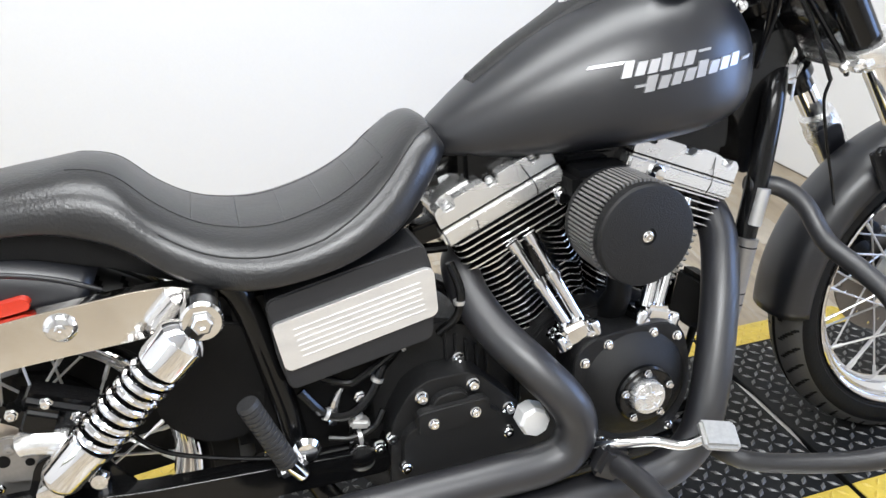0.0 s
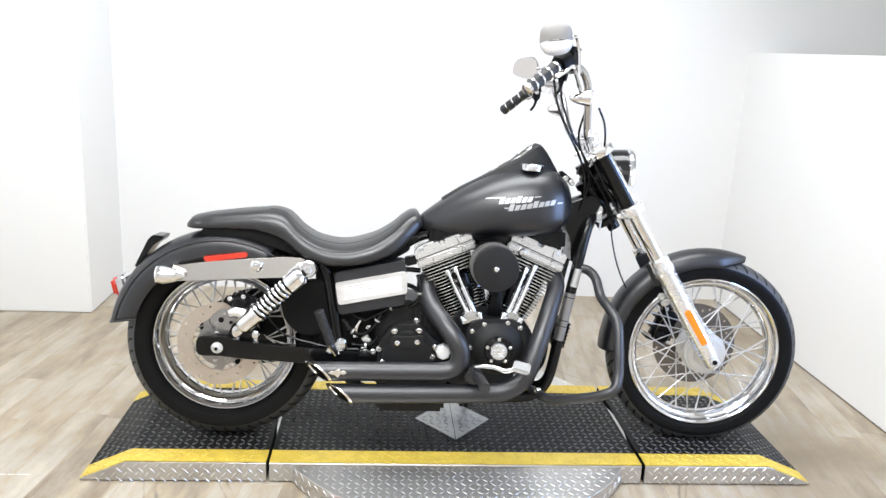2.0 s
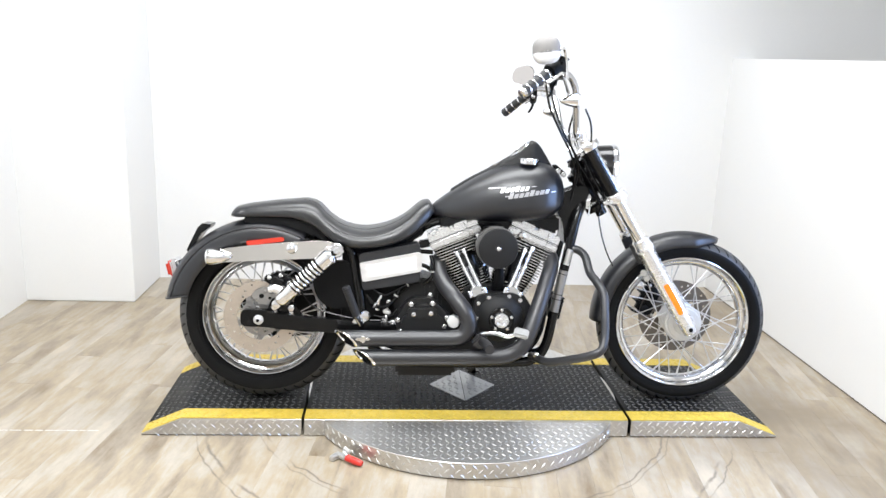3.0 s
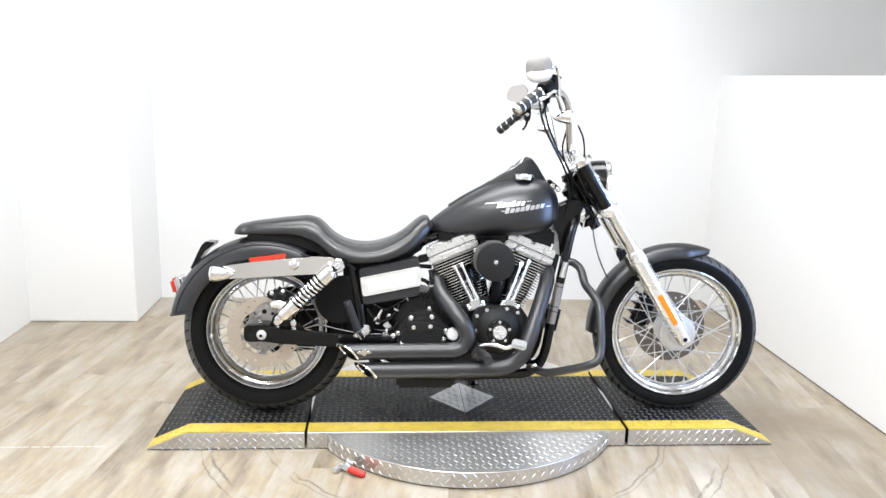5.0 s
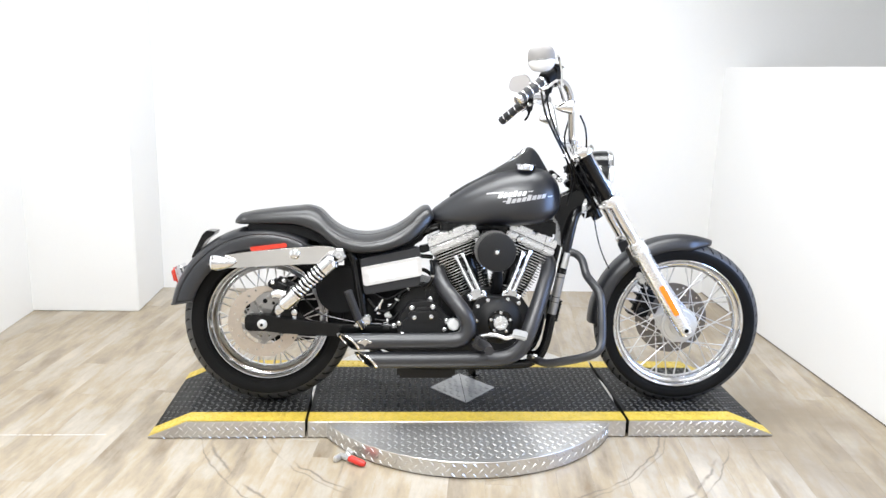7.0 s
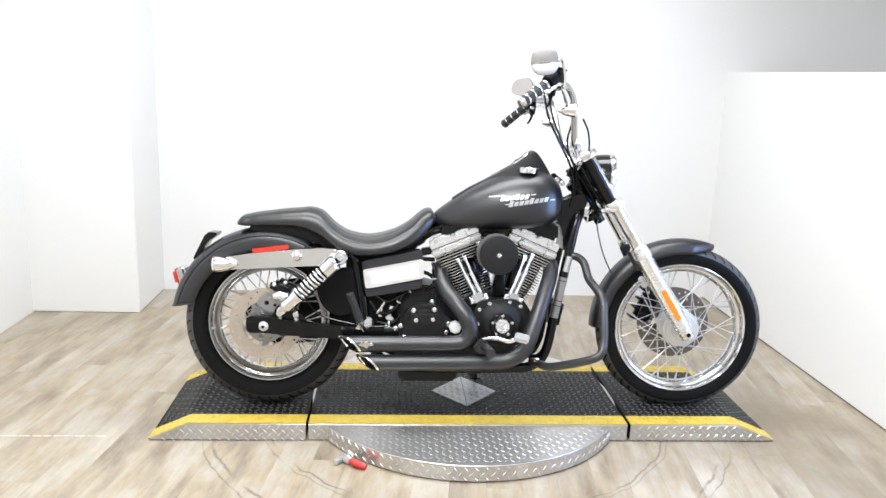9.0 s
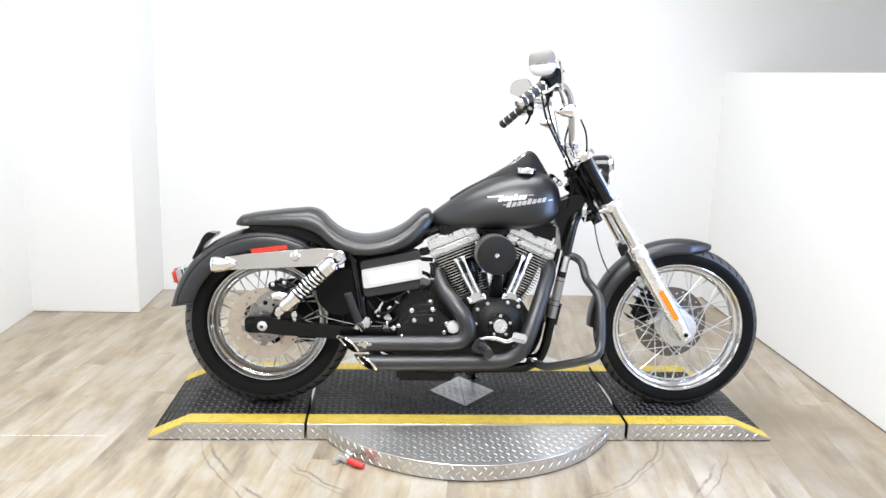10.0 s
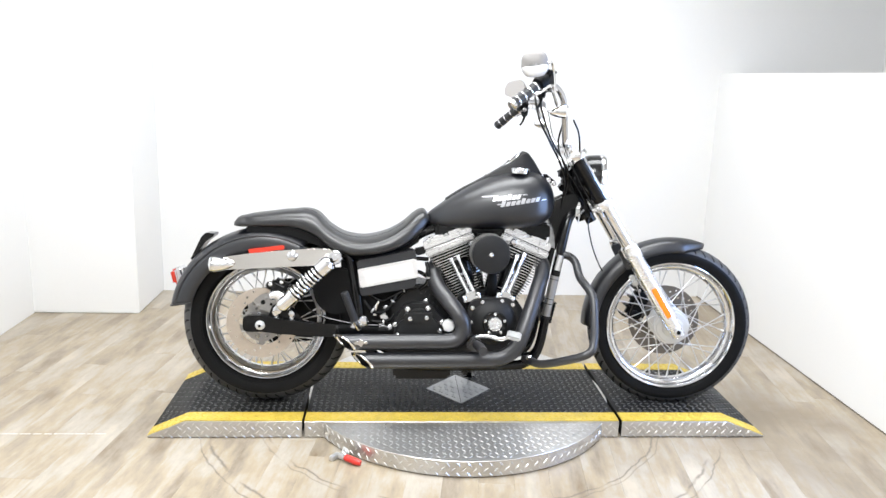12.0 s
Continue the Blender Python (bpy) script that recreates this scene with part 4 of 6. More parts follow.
prism(bm, rounded([(-0.88, 0.685), (-0.87, 0.715), (-0.66, 0.715), (-0.55, 0.66), (-0.46, 0.64), (-0.34, 0.65), (-0.22, 0.70), (-0.20, 0.66), (-0.30, 0.60), (-0.52, 0.60), (-0.62, 0.645), (-0.72, 0.675)], 0.01, 3), -0.088, 0.088, 0.004)
part("seat_pan", bm, "plastic", seat, "black seat pan")

# fuel tank
TANK_TOP = spline([(-0.180, 0.752), (-0.165, 0.772), (-0.14, 0.793), (-0.09, 0.829), (0.0, 0.886), (0.08, 0.924), (0.16, 0.944), (0.22, 0.949), (0.265, 0.940), (0.300, 0.918), (0.322, 0.888), (0.335, 0.848)])
TANK_LOW = spline([(-0.180, 0.736), (-0.165, 0.725), (-0.14, 0.719), (-0.09, 0.713), (0.0, 0.710), (0.08, 0.710), (0.16, 0.713), (0.22, 0.719), (0.265, 0.729), (0.300, 0.748), (0.322, 0.776), (0.335, 0.816)])
TANK_W = spline([(-0.180, 0.030), (-0.165, 0.046), (-0.14, 0.062), (-0.09, 0.090), (0.0, 0.128), (0.08, 0.152), (0.16, 0.163), (0.22, 0.162), (0.265, 0.150), (0.300, 0.127), (0.322, 0.094), (0.335, 0.050)])


def tank_at(x, a):
    c, n = math.cos(radians(a)), math.sin(radians(a))
    t, b, w = TANK_TOP(x), TANK_LOW(x), TANK_W(x)
    mid = b + (t - b) * 0.34
    y = w * math.copysign(abs(c) ** (0.86 if n > 0 else 0.6), c)
    z = mid + (t - mid) * n ** 0.86 if n > 0 else mid - (mid - b) * abs(n) ** 0.65
    return Vector((x, y, z))


def tank_side(x, z):
    """The right-hand skin of the tank at that height."""
    t, b, w = TANK_TOP(x), TANK_LOW(x), TANK_W(x)
    mid = b + (t - b) * 0.34
    n = min(1, (z - mid) / (t - mid)) ** (1 / 0.86) if z > mid else -(min(1, (mid - z) / (mid - b)) ** (1 / 0.65))
    return -w * math.sqrt(max(0, 1 - n * n)) ** (0.86 if n > 0 else 0.6)


bm = bmesh.new()
xs = np.concatenate([np.linspace(-0.180, -0.15, 8), np.linspace(-0.14, 0.27, 40), np.linspace(0.278, 0.335, 18)])
loft(bm, [[tank_at(x, a) for a in np.arange(0, 360, 6)] for x in xs])
tank = part("fuel_tank", bm, "denim", bike, "satin black teardrop fuel tank", smooth=60)
# badge as plain slanted blocks

def block(x, z, w, h, lean, lift=0.0035):
    corners = [(x, z), (x + w, z + w * 0.10), (x + w + lean, z + w * 0.10 + h), (x + lean, z + h)]
    bm = bmesh.new()
    outer = [bm.verts.new((p, tank_side(p, q) - lift, q)) for p, q in corners]
    inner = [bm.verts.new((p, tank_side(p, q) + 0.002, q)) for p, q in corners]
    bm.faces.new(outer)
    for i in range(4):
        bm.faces.new((outer[i], outer[(i + 1) % 4], inner[(i + 1) % 4], inner[i]))
    part("badge_block", bm, "silver", tank, smooth=0)


block(0.030, 0.8385, 0.046, 0.004, 0.004)
for k in range(6):
    block(0.072 + 0.0178 * k, 0.8245 + 0.0020 * k, 0.0135, 0.018 + 0.004 * (k % 3 == 0), 0.008)
block(0.186, 0.8505, 0.018, 0.003, 0.002)
block(0.090, 0.8105, 0.020, 0.0035, 0.001)
for k in range(8):
    block(0.102 + 0.0192 * k, 0.8035 + 0.0033 * k, 0.0145, 0.017 + 0.005 * (k % 4 == 0), 0.007)
block(0.262, 0.832, 0.018, 0.004, 0.004)
bm = lathe(bmesh.new(), (0.187, -0.082, 0.935), (0.02, -0.06, 1), [(0.036, 0), (0.037, 0.006), (0.036, 0.010), (0.036, 0.017), (0.031, 0.021), (0.012, 0.022)], 40)
for k in range(12):
    a = radians(30 * k)
    u, w, d = frame_of((0.02, -0.06, 1))
    p = Vector((0.187, -0.082, 0.935)) + 0.0345 * (math.cos(a) * u + math.sin(a) * w) + 0.014 * d
    tube(bm, [p - 0.005 * d, p + 0.005 * d], 0.003, 6, smooth=False)
part("filler_cap", bm, "chrome", tank, "chrome filler cap")
bm = bmesh.new()
CON_TOP = spline([(-0.10, 0.828), (-0.04, 0.867), (0.03, 0.905), (0.09, 0.940), (0.145, 0.974), (0.185, 1.006), (0.205, 1.021), (0.222, 1.017), (0.240, 0.998), (0.262, 0.966), (0.286, 0.928)])
CON_W = spline([(-0.10, 0.022), (0.03, 0.036), (0.145, 0.058), (0.205, 0.056), (0.25, 0.050), (0.286, 0.040)])
rings = []
for x in np.linspace(-0.10, 0.286, 40):
    t, w, b = CON_TOP(x), CON_W(x), min(TANK_TOP(min(x, 0.30)) - 0.03, CON_TOP(x) - 0.02)
    rings.append([Vector((x, y, z)) for y, z in ((-w * 1.12, b), (-w, t - 0.012), (-w * 0.93, t - 0.004), (-w * 0.75, t), (0, t + 0.003), (w * 0.75, t), (w * 0.93, t - 0.004), (w, t - 0.012), (w * 1.12, b))])
loft(bm, rings)
dash = part("tank_console", bm, "wrinkle", bike, "matt black tank console", smooth=50)
nrm = Vector((-0.62, 0, 0.785))
bm = lathe(bmesh.new(), Vector((0.166, 0, 0.984)), nrm, [(0.050, -0.006), (0.052, 0.004), (0.049, 0.009), (0.043, 0.008), (0.042, 0.004)], 48)
part("gauge_bezel", bm, "chrome", dash, "chrome gauge bezel")
bm = lathe(bmesh.new(), Vector((0.166, 0, 0.984)), nrm, [(0.0425, 0.003), (0.0425, 0.005), (0.001, 0.0055)], 40)
part("gauge_face", bm, "black", dash)
bm = lathe(bmesh.new(), Vector((0.072, 0, 0.928)), (-0.45, 0, 0.89), [(0.022, -0.006), (0.022, 0.004), (0.018, 0.007), (0.008, 0.007)], 28)
part("ignition_switch", bm, "chrome", dash)

# frame
bm = bmesh.new()
tube(bm, [(0.44, 0, 0.86), (0.30, 0, 0.80), (0.0, 0, 0.735), (-0.18, 0, 0.70), (-0.30, 0, 0.60)], 0.026, 14)
chassis = part("backbone", bm, "black", bike, "gloss black frame backbone")
bm = lathe(bmesh.new(), STEER_AT - RAKE * 0.045, RAKE, [(0.034, 0), (0.040, 0.004), (0.040, 0.02), (0.034, 0.026), (0.034, 0.145), (0.040, 0.15), (0.040, 0.17), (0.03, 0.175)], 28)
part("steering_head", bm, "black", chassis)
for s in (-1, 1):
    bm = bmesh.new()
    tube(bm, [(0.425, s * 0.03, 0.80), (0.385, s * 0.075, 0.745), (0.352, s * 0.09, 0.60), (0.313, s * 0.09, 0.40), (0.282, s * 0.09, 0.24), (0.235, s * 0.09, 0.180), (0.14, s * 0.09, 0.165), (-0.20, s * 0.10, 0.165), (-0.36, s * 0.11, 0.20), (-0.42, s * 0.11, 0.30), (-0.44, s * 0.105, 0.42), (-0.47, s * 0.10, 0.57), (-0.50, s * 0.10, 0.62)], 0.0185, 14)
    part("frame_tube", bm, "black", chassis, "gloss black frame tube")
    bm = bmesh.new()
    tube(bm, [(-0.18, s * 0.06, 0.70), (-0.34, s * 0.085, 0.655), (-0.52, s * 0.10, 0.610), (-0.60, s * 0.10, 0.60)], 0.015, 12)
    part("seat_rail", bm, "black", chassis)
bm = bmesh.new()
prism(bm, rounded([(0.440, 0.845), (0.40, 0.86), (0.30, 0.815), (0.30, 0.775), (0.335, 0.71), (0.342, 0.63), (0.366, 0.63), (0.378, 0.70), (0.408, 0.775)], 0.02, 4), -0.060, 0.060, 0.022, 4)
part("neck_gusset", bm, "black", chassis, "gloss black steering neck casting")
# grey sleeve with three dark bands on the front frame tube
bm = tube(bmesh.new(), [(0.337, -0.102, 0.532), (0.305, -0.102, 0.372)], 0.017, 16, smooth=False)
part("frame_sleeve", bm, "rotor_grey", chassis, "grey sleeve round the frame tube")
d = Vector((0.032, 0, 0.160)).normalized()
for k in (0, 4, 5):
    bm = lathe(bmesh.new(), Vector((0.337, -0.102, 0.532)) - d * (0.015 + 0.02 * k), d, [(0.012, 0), (0.0174, 0), (0.0174, 0.0025), (0.012, 0.0025)], 16)
    part("sticker_print", bm, "plastic", chassis, "thin dark band")
bm = tube(bmesh.new(), [(0.357, -0.105, 0.615), (0.343, -0.105, 0.555)], 0.012, 12, smooth=False)
part("frame_tab", bm, "cast", chassis)

bm = bmesh.new()
box(bm, (0.46, 0.13, 0.07), pose(0.09, 0, 0.705), 0.012)
box(bm, (0.10, 0.10, 0.10), pose(0.065, -0.02, 0.665), 0.012)
part("tank_mount", bm, "black", chassis)

# engine
CRANK = Vector((0.065, 0, 0.290))
bm = bmesh.new()
prism(bm, rounded([(-0.05, 0.20), (0.19, 0.20), (0.235, 0.27), (0.225, 0.38), (0.16, 0.47), (-0.03, 0.47), (-0.08, 0.40), (-0.09, 0.27)], 0.04, 4), -0.115, 0.13, 0.008)
engine = part("engine", bm, "wrinkle", bike, "air-cooled V-twin engine with black cases and bright covers")


def tilted(sign):
    """The cylinder's own axes: across, sideways, up; its foot at the crank."""
    m = Matrix.Rotation(radians(22.5 * sign), 4, "Y")
    return Matrix.Translation(CRANK) @ m


for sign in (-1, 1):
    A = tilted(sign)
    bm = bmesh.new()
    lathe(bm, A @ Vector((0, 0, 0.14)), A.to_3x3() @ Vector((0, 0, 1)), [(0.062, 0), (0.078, 0.09), (0.085, 0.24)], 32)
    box(bm, (0.15, 0.15, 0.055), A @ pose(0, 0, 0.350), 0.012)
    part("cylinder", bm, "black", engine, "black finned cylinder with bright fin edges")
    z, k = 0.172, 0
    while z < 0.372:
        head = z > 0.325
        w = 0.094 if head else 0.070 + 0.020 * min(1, (z - 0.17) / 0.09)
        dpt = 0.094 if head else 0.090
        o = rounded([(-w, -dpt), (w, -dpt), (w, dpt), (-w, dpt)], 0.045 if not head else 0.02, 6)
        notch = []
        for x, y in o:
            # gap in which the push rod covers stand
            if not head and y < -dpt * 0.55 and abs(x - (-sign) * 0.028) < 0.030:
                y = -dpt * 0.72
            notch.append((x, y))
        t = 0.0025
        bm = bmesh.new()
        lo = [bm.verts.new(A @ Vector((x, y, z))) for x, y in notch]
        hi = [bm.verts.new(A @ Vector((x, y, z + t))) for x, y in notch]
        bm.faces.new(lo).material_index = 1
        bm.faces.new(hi).material_index = 1
        for i in range(len(o)):
            bm.faces.new((lo[i], lo[(i + 1) % len(o)], hi[(i + 1) % len(o)], hi[i]))
        part("fin", bm, "alu", engine, "" if k else "black fin with a bright machined edge", smooth=30, mats=("black",))
        z += 0.0110
        k += 1
    # rocker box in two halves with a split line, and its bolts
    bm = bmesh.new()
    box(bm, (0.204, 0.180, 0.028), A @ pose(0, -0.002, 0.389), 0.005, 3)
    part("rocker_box", bm, "alu", engine, "polished aluminium rocker box")
    high = [(-0.096, 0.408), (0.096, 0.408), (0.094, 0.431), (0.074, 0.441), (-0.074, 0.441), (-0.094, 0.431)]
    bm = bmesh.new()
    prism(bm, rounded(high, 0.012, 3), -0.060, 0.080, 0.006, 3)
    notched = [(-0.099, 0.406), (0.099, 0.406), (0.098, 0.430), (0.091, 0.437)]
    for at in (0.072, 0.0, -0.074):
        notched += [(at + 0.011, 0.438), (at + 0.009, 0.425), (at - 0.009, 0.425), (at - 0.011, 0.438)]
    notched += [(-0.091, 0.437), (-0.098, 0.430)]
    prism(bm, rounded(notched, 0.003, 3), -0.088, -0.056, 0.0022, 2)
    bmesh.ops.transform(bm, matrix=A, verts=bm.verts)
    part("rocker_cover", bm, "alu", engine, "polished rocker cover with bolt notches")
    up = A.to_3x3() @ Vector((0, 0, 1))
    for x in (-0.074, 0.0, 0.072):
        bolts(engine, [A @ Vector((x, -0.072, 0.4262))], up, 0.0062, 0.008, False, mat="cast")
    for x, tall in ((-0.050, 0.404), (0.052, 0.434)):
        bm = tube(bmesh.new(), [A @ Vector((x, -0.0925, 0.376)), A @ Vector((x + 0.004, -0.0925, 0.392)), A @ Vector((x - 0.002, -0.0895, tall - 0.012)), A @ Vector((x - 0.004, -0.0885, tall))], 0.0007, 6, 4)
        part("cover_seam", bm, "black", engine)
    bm = bmesh.new()
    box(bm, (0.2005, 0.172, 0.0026), A @ pose(0, -0.003, 0.4048))
    part("gasket", bm, "black", engine)
    # push rod covers
    tops = ((-0.080, 0.597), (-0.053, 0.607)) if sign < 0 else ((0.182, 0.613), (0.212, 0.621))
    for dx, (tx, tz) in zip((-0.010, 0.010), tops):
        foot = Vector((CRANK.x + sign * 0.066 + dx, -0.146, 0.466 - sign * dx * 0.4))
        head_at = Vector((tx, -0.106, tz))
        d = (head_at - foot)
        bm = bmesh.new()
        tube(bm, [foot, foot + d * 0.55], 0.0100, 16, smooth=False)
        tube(bm, [foot + d * 0.55, head_at], 0.0072, 16, smooth=False)
        tube(bm, [foot + d * 0.50, foot + d * 0.57], 0.0118, 16, smooth=False)
        tube(bm, [foot + d * 0.90, head_at], 0.0105, 16, smooth=False)
        part("push_rod_cover", bm, "chrome", engine, "chrome push rod cover")
    bm = bmesh.new()
    hold = Matrix.Translation((CRANK.x + sign * 0.066, -0.142, 0.450)) @ pose(0, 0, 0, 0, 16 * sign, 0)
    box(bm, (0.074, 0.05, 0.022), hold, 0.006, 2)
    box(bm, (0.046, 0.044, 0.030), hold @ pose(0, -0.004, 0.010), 0.007, 2)
    for dx in (-0.029, 0.029):
        lathe(bm, hold @ Vector((dx, -0.022, -0.006)), hold.to_3x3() @ Vector((0, 0, 1)), [(0.009, 0), (0.0095, 0.018), (0.007, 0.022), (0.003, 0.022)], 14)
        bolt(bm, hold @ Vector((dx * 0.7, -0.026, -0.002)), (0, -1, 0), 0.006)
    part("lifter_block", bm, "chrome", engine, "chrome lifter block")
    bm = lathe(bmesh.new(), (0.006 if sign < 0 else 0.166, -0.090, 0.653 if sign < 0 else 0.664), (0, -1, 0), [(0.014, 0), (0.0145, 0.006), (0.012, 0.012), (0.009, 0.016), (0.003, 0.017)], 20)
    part("breather_bolt", bm, "chrome", engine, "round chrome breather bolt")

# cam cover
bm = bmesh.new()
o = rounded([(-0.016, 0.424), (0.012, 0.448), (0.060, 0.454), (0.140, 0.455), (0.174, 0.432), (0.186, 0.345), (0.166, 0.275), (0.140, 0.252), (0.030, 0.252), (0.004, 0.282), (-0.016, 0.35)], 0.028, 4)
prism(bm, o, -0.11, -0.178, 0.012, 3)
cam_cover = part("cam_cover", bm, "wrinkle", bike, "black cam cover with chrome bolts")
STAR = (0.086, 0.358)
bm = lathe(bmesh.new(), (STAR[0], -0.170, STAR[1]), (0, -1, 0), [(0.094, 0), (0.086, 0.012), (0.072, 0.024), (0.056, 0.032), (0.046, 0.036), (0.042, 0.036)], 48)
part("cover_dome", bm, "wrinkle", cam_cover)
bm = lathe(bmesh.new(), (STAR[0], -0.202, STAR[1]), (0, -1, 0), [(0.047, 0), (0.047, 0.010), (0.044, 0.0135), (0.036, 0.0135), (0.030, 0.010)], 48)
part("points_ring", bm, "black", cam_cover, "gloss black ring")
bm = lathe(bmesh.new(), (STAR[0], -0.210, STAR[1]), (0, -1, 0), [(0.0275, 0), (0.0275, 0.013), (0.0255, 0.016), (0.019, 0.0165), (0.018, 0.0150), (0.011, 0.0150), (0.010, 0.0170), (0.002, 0.0170)], 40)
part("points_cover", bm, "alu", cam_cover, "round polished points cover")
for k in range(5):
    a = radians(90 + 72 * k)
    bm = tube(bmesh.new(), [(STAR[0] + 0.010 * math.cos(a), -0.2262, STAR[1] + 0.010 * math.sin(a)), (STAR[0] + 0.021 * math.cos(a), -0.2262, STAR[1] + 0.021 * math.sin(a))], 0.0018, 6, smooth=False)
    part("embossed_bar", bm, "cast", cam_cover)
bolts(engine, [(STAR[0] + 0.039 * math.cos(radians(90 + 72 * k)), -0.217, STAR[1] + 0.039 * math.sin(radians(90 + 72 * k))) for k in range(5)], (0, -1, 0), 0.0052, 0.007)
for x, z in ((0.041, 0.436), (0.002, 0.413), (0.117, 0.441), (0.159, 0.427), (0.163, 0.349), (0.001, 0.358), (0.150, 0.268), (0.03, 0.268)):
    bolts(engine, [(x, -0.177, z)], (0, -1, 0), 0.0064, 0.008, False)
bm = tube(bmesh.new(), [(0.078, -0.10, 0.44), (0.082, -0.135, 0.50), (0.085, -0.12, 0.545)], [0.026, 0.020, 0.016], 14, 5)
part("crankcase_neck", bm, "plastic", engine)

# transmission
bm = bmesh.new()
prism(bm, rounded([(-0.30, 0.20), (-0.06, 0.20), (-0.06, 0.40), (-0.12, 0.47), (-0.22, 0.50), (-0.28, 0.44), (-0.34, 0.38), (-0.36, 0.27)], 0.03, 4), -0.10, 0.12, 0.006)
gearbox = part("transmission", bm, "wrinkle", bike, "black transmission case")
bm = bmesh.new()
prism(bm, rounded([(-0.305, 0.255), (-0.072, 0.255), (-0.092, 0.352), (-0.128, 0.385), (-0.152, 0.412), (-0.176, 0.425), (-0.235, 0.425), (-0.262, 0.412), (-0.296, 0.362)], 0.018, 4), -0.098, -0.152, 0.010, 3)
side = part("side_cover", bm, "wrinkle", bike, "black side cover with chrome bolts")
bm = bmesh.new()
prism(bm, rounded([(-0.232, 0.405), (-0.182, 0.408), (-0.166, 0.352), (-0.248, 0.345)], 0.018, 4), -0.150, -0.168, 0.007, 3)
prism(bm, rounded([(-0.282, 0.352), (-0.258, 0.366), (-0.150, 0.370), (-0.128, 0.352), (-0.112, 0.270), (-0.288, 0.268)], 0.03, 5), -0.150, -0.172, 0.010, 3)
prism(bm, rounded([(-0.262, 0.389), (-0.150, 0.393), (-0.150, 0.352), (-0.262, 0.348)], 0.012, 4), -0.160, -0.178, 0.005, 3)
part("clutch_cover", bm, "wrinkle", side)
for x, y, z in ((-0.175, -0.108, 0.427), (-0.230, -0.100, 0.404), (-0.247, -0.151, 0.400), (-0.168, -0.151, 0.404), (-0.113, -0.151, 0.350), (-0.295, -0.143, 0.339), (-0.315, -0.143, 0.329), (-0.283, -0.168, 0.302), (-0.122, -0.165, 0.320)):
    bolts(gearbox, [(x, y, z)], (0, -1, 0), 0.0082, 0.012, False)
for x, z in ((-0.238, 0.368), (-0.174, 0.372)):
    bolts(gearbox, [(x, -0.177, z)], (0, -1, 0), 0.0068, 0.008, False)
bm = lathe(bmesh.new(), (-0.090, -0.165, 0.346), (0, -1, 0), [(0.018, 0), (0.020, 0.008), (0.0245, 0.010), (0.0245, 0.034), (0.021, 0.040), (0.008, 0.041)], 8)
part("oil_filler_cap", bm, "satin", gearbox, "faceted silver filler cap", smooth=25)
bm = lathe(bmesh.new(), (-0.342, -0.120, 0.313), (0, -1, 0), [(0.023, 0), (0.025, 0.004), (0.025, 0.022), (0.0235, 0.026), (0.022, 0.026)], 32)
part("starter_cap", bm, "chrome", gearbox, "chrome-edged starter end cap")
bm = lathe(bmesh.new(), (-0.342, -0.144, 0.313), (0, -1, 0), [(0.0222, 0), (0.021, 0.004), (0.014, 0.008), (0.003, 0.009)], 28)
part("cap_face", bm, "black", gearbox)
bm = lathe(bmesh.new(), (-0.283, -0.092, 0.352), (0, -1, 0), [(0.012, 0), (0.019, 0.002), (0.019, 0.006), (0.013, 0.008), (0.012, 0.004)], 20)
bolt(bm, (-0.283, -0.096, 0.352), (0, -1, 0), 0.007, 0.010)
part("shift_shaft", bm, "chrome", gearbox)
for x, z, r in ((-0.33, 0.400, 0.009), (-0.35, 0.335, 0.007)):
    bolts(gearbox, [(x, -0.115, z)], (0, -1, 0), r, 0.012)
bm = tube(bmesh.new(), [(-0.375, -0.12, 0.372), (-0.370, -0.125, 0.405), (-0.358, -0.13, 0.43)], [0.010, 0.008, 0.003], 10, 5)
part("oil_dipstick", bm, "chrome", gearbox, "small bright lever")
bm = bmesh.new()
box(bm, (0.23, 0.20, 0.07), pose(-0.185, 0.01, 0.142), 0.012)
box(bm, (0.30, 0.16, 0.05), pose(-0.15, 0.01, 0.165), 0.012)
box(bm, (0.035, 0.12, 0.06), pose(-0.005, 0.01, 0.142), 0.010)
box(bm, (0.14, 0.10, 0.05), pose(-0.02, 0.01, 0.170), 0.012)
part("oil_pan", bm, "black", gearbox)
bm = tube(bmesh.new(), [(-0.16, -0.07, 0.165), (-0.16, -0.07, 0.112)], 0.008, 10, smooth=False)
part("drain_plug", bm, "black", gearbox)
bm = bmesh.new()
box(bm, (0.22, 0.20, 0.28), pose(-0.40, 0, 0.46), 0.02)
battery_box = part("battery_box", bm, "plastic", bike, "matt black battery box")
part("battery", box(bmesh.new(), (0.20, 0.17, 0.20), pose(-0.32, 0, 0.50), 0.02), "plastic", battery_box)
part("battery_tray", box(bmesh.new(), (0.30, 0.17, 0.16), pose(-0.32, 0, 0.36), 0.02), "plastic", battery_box)

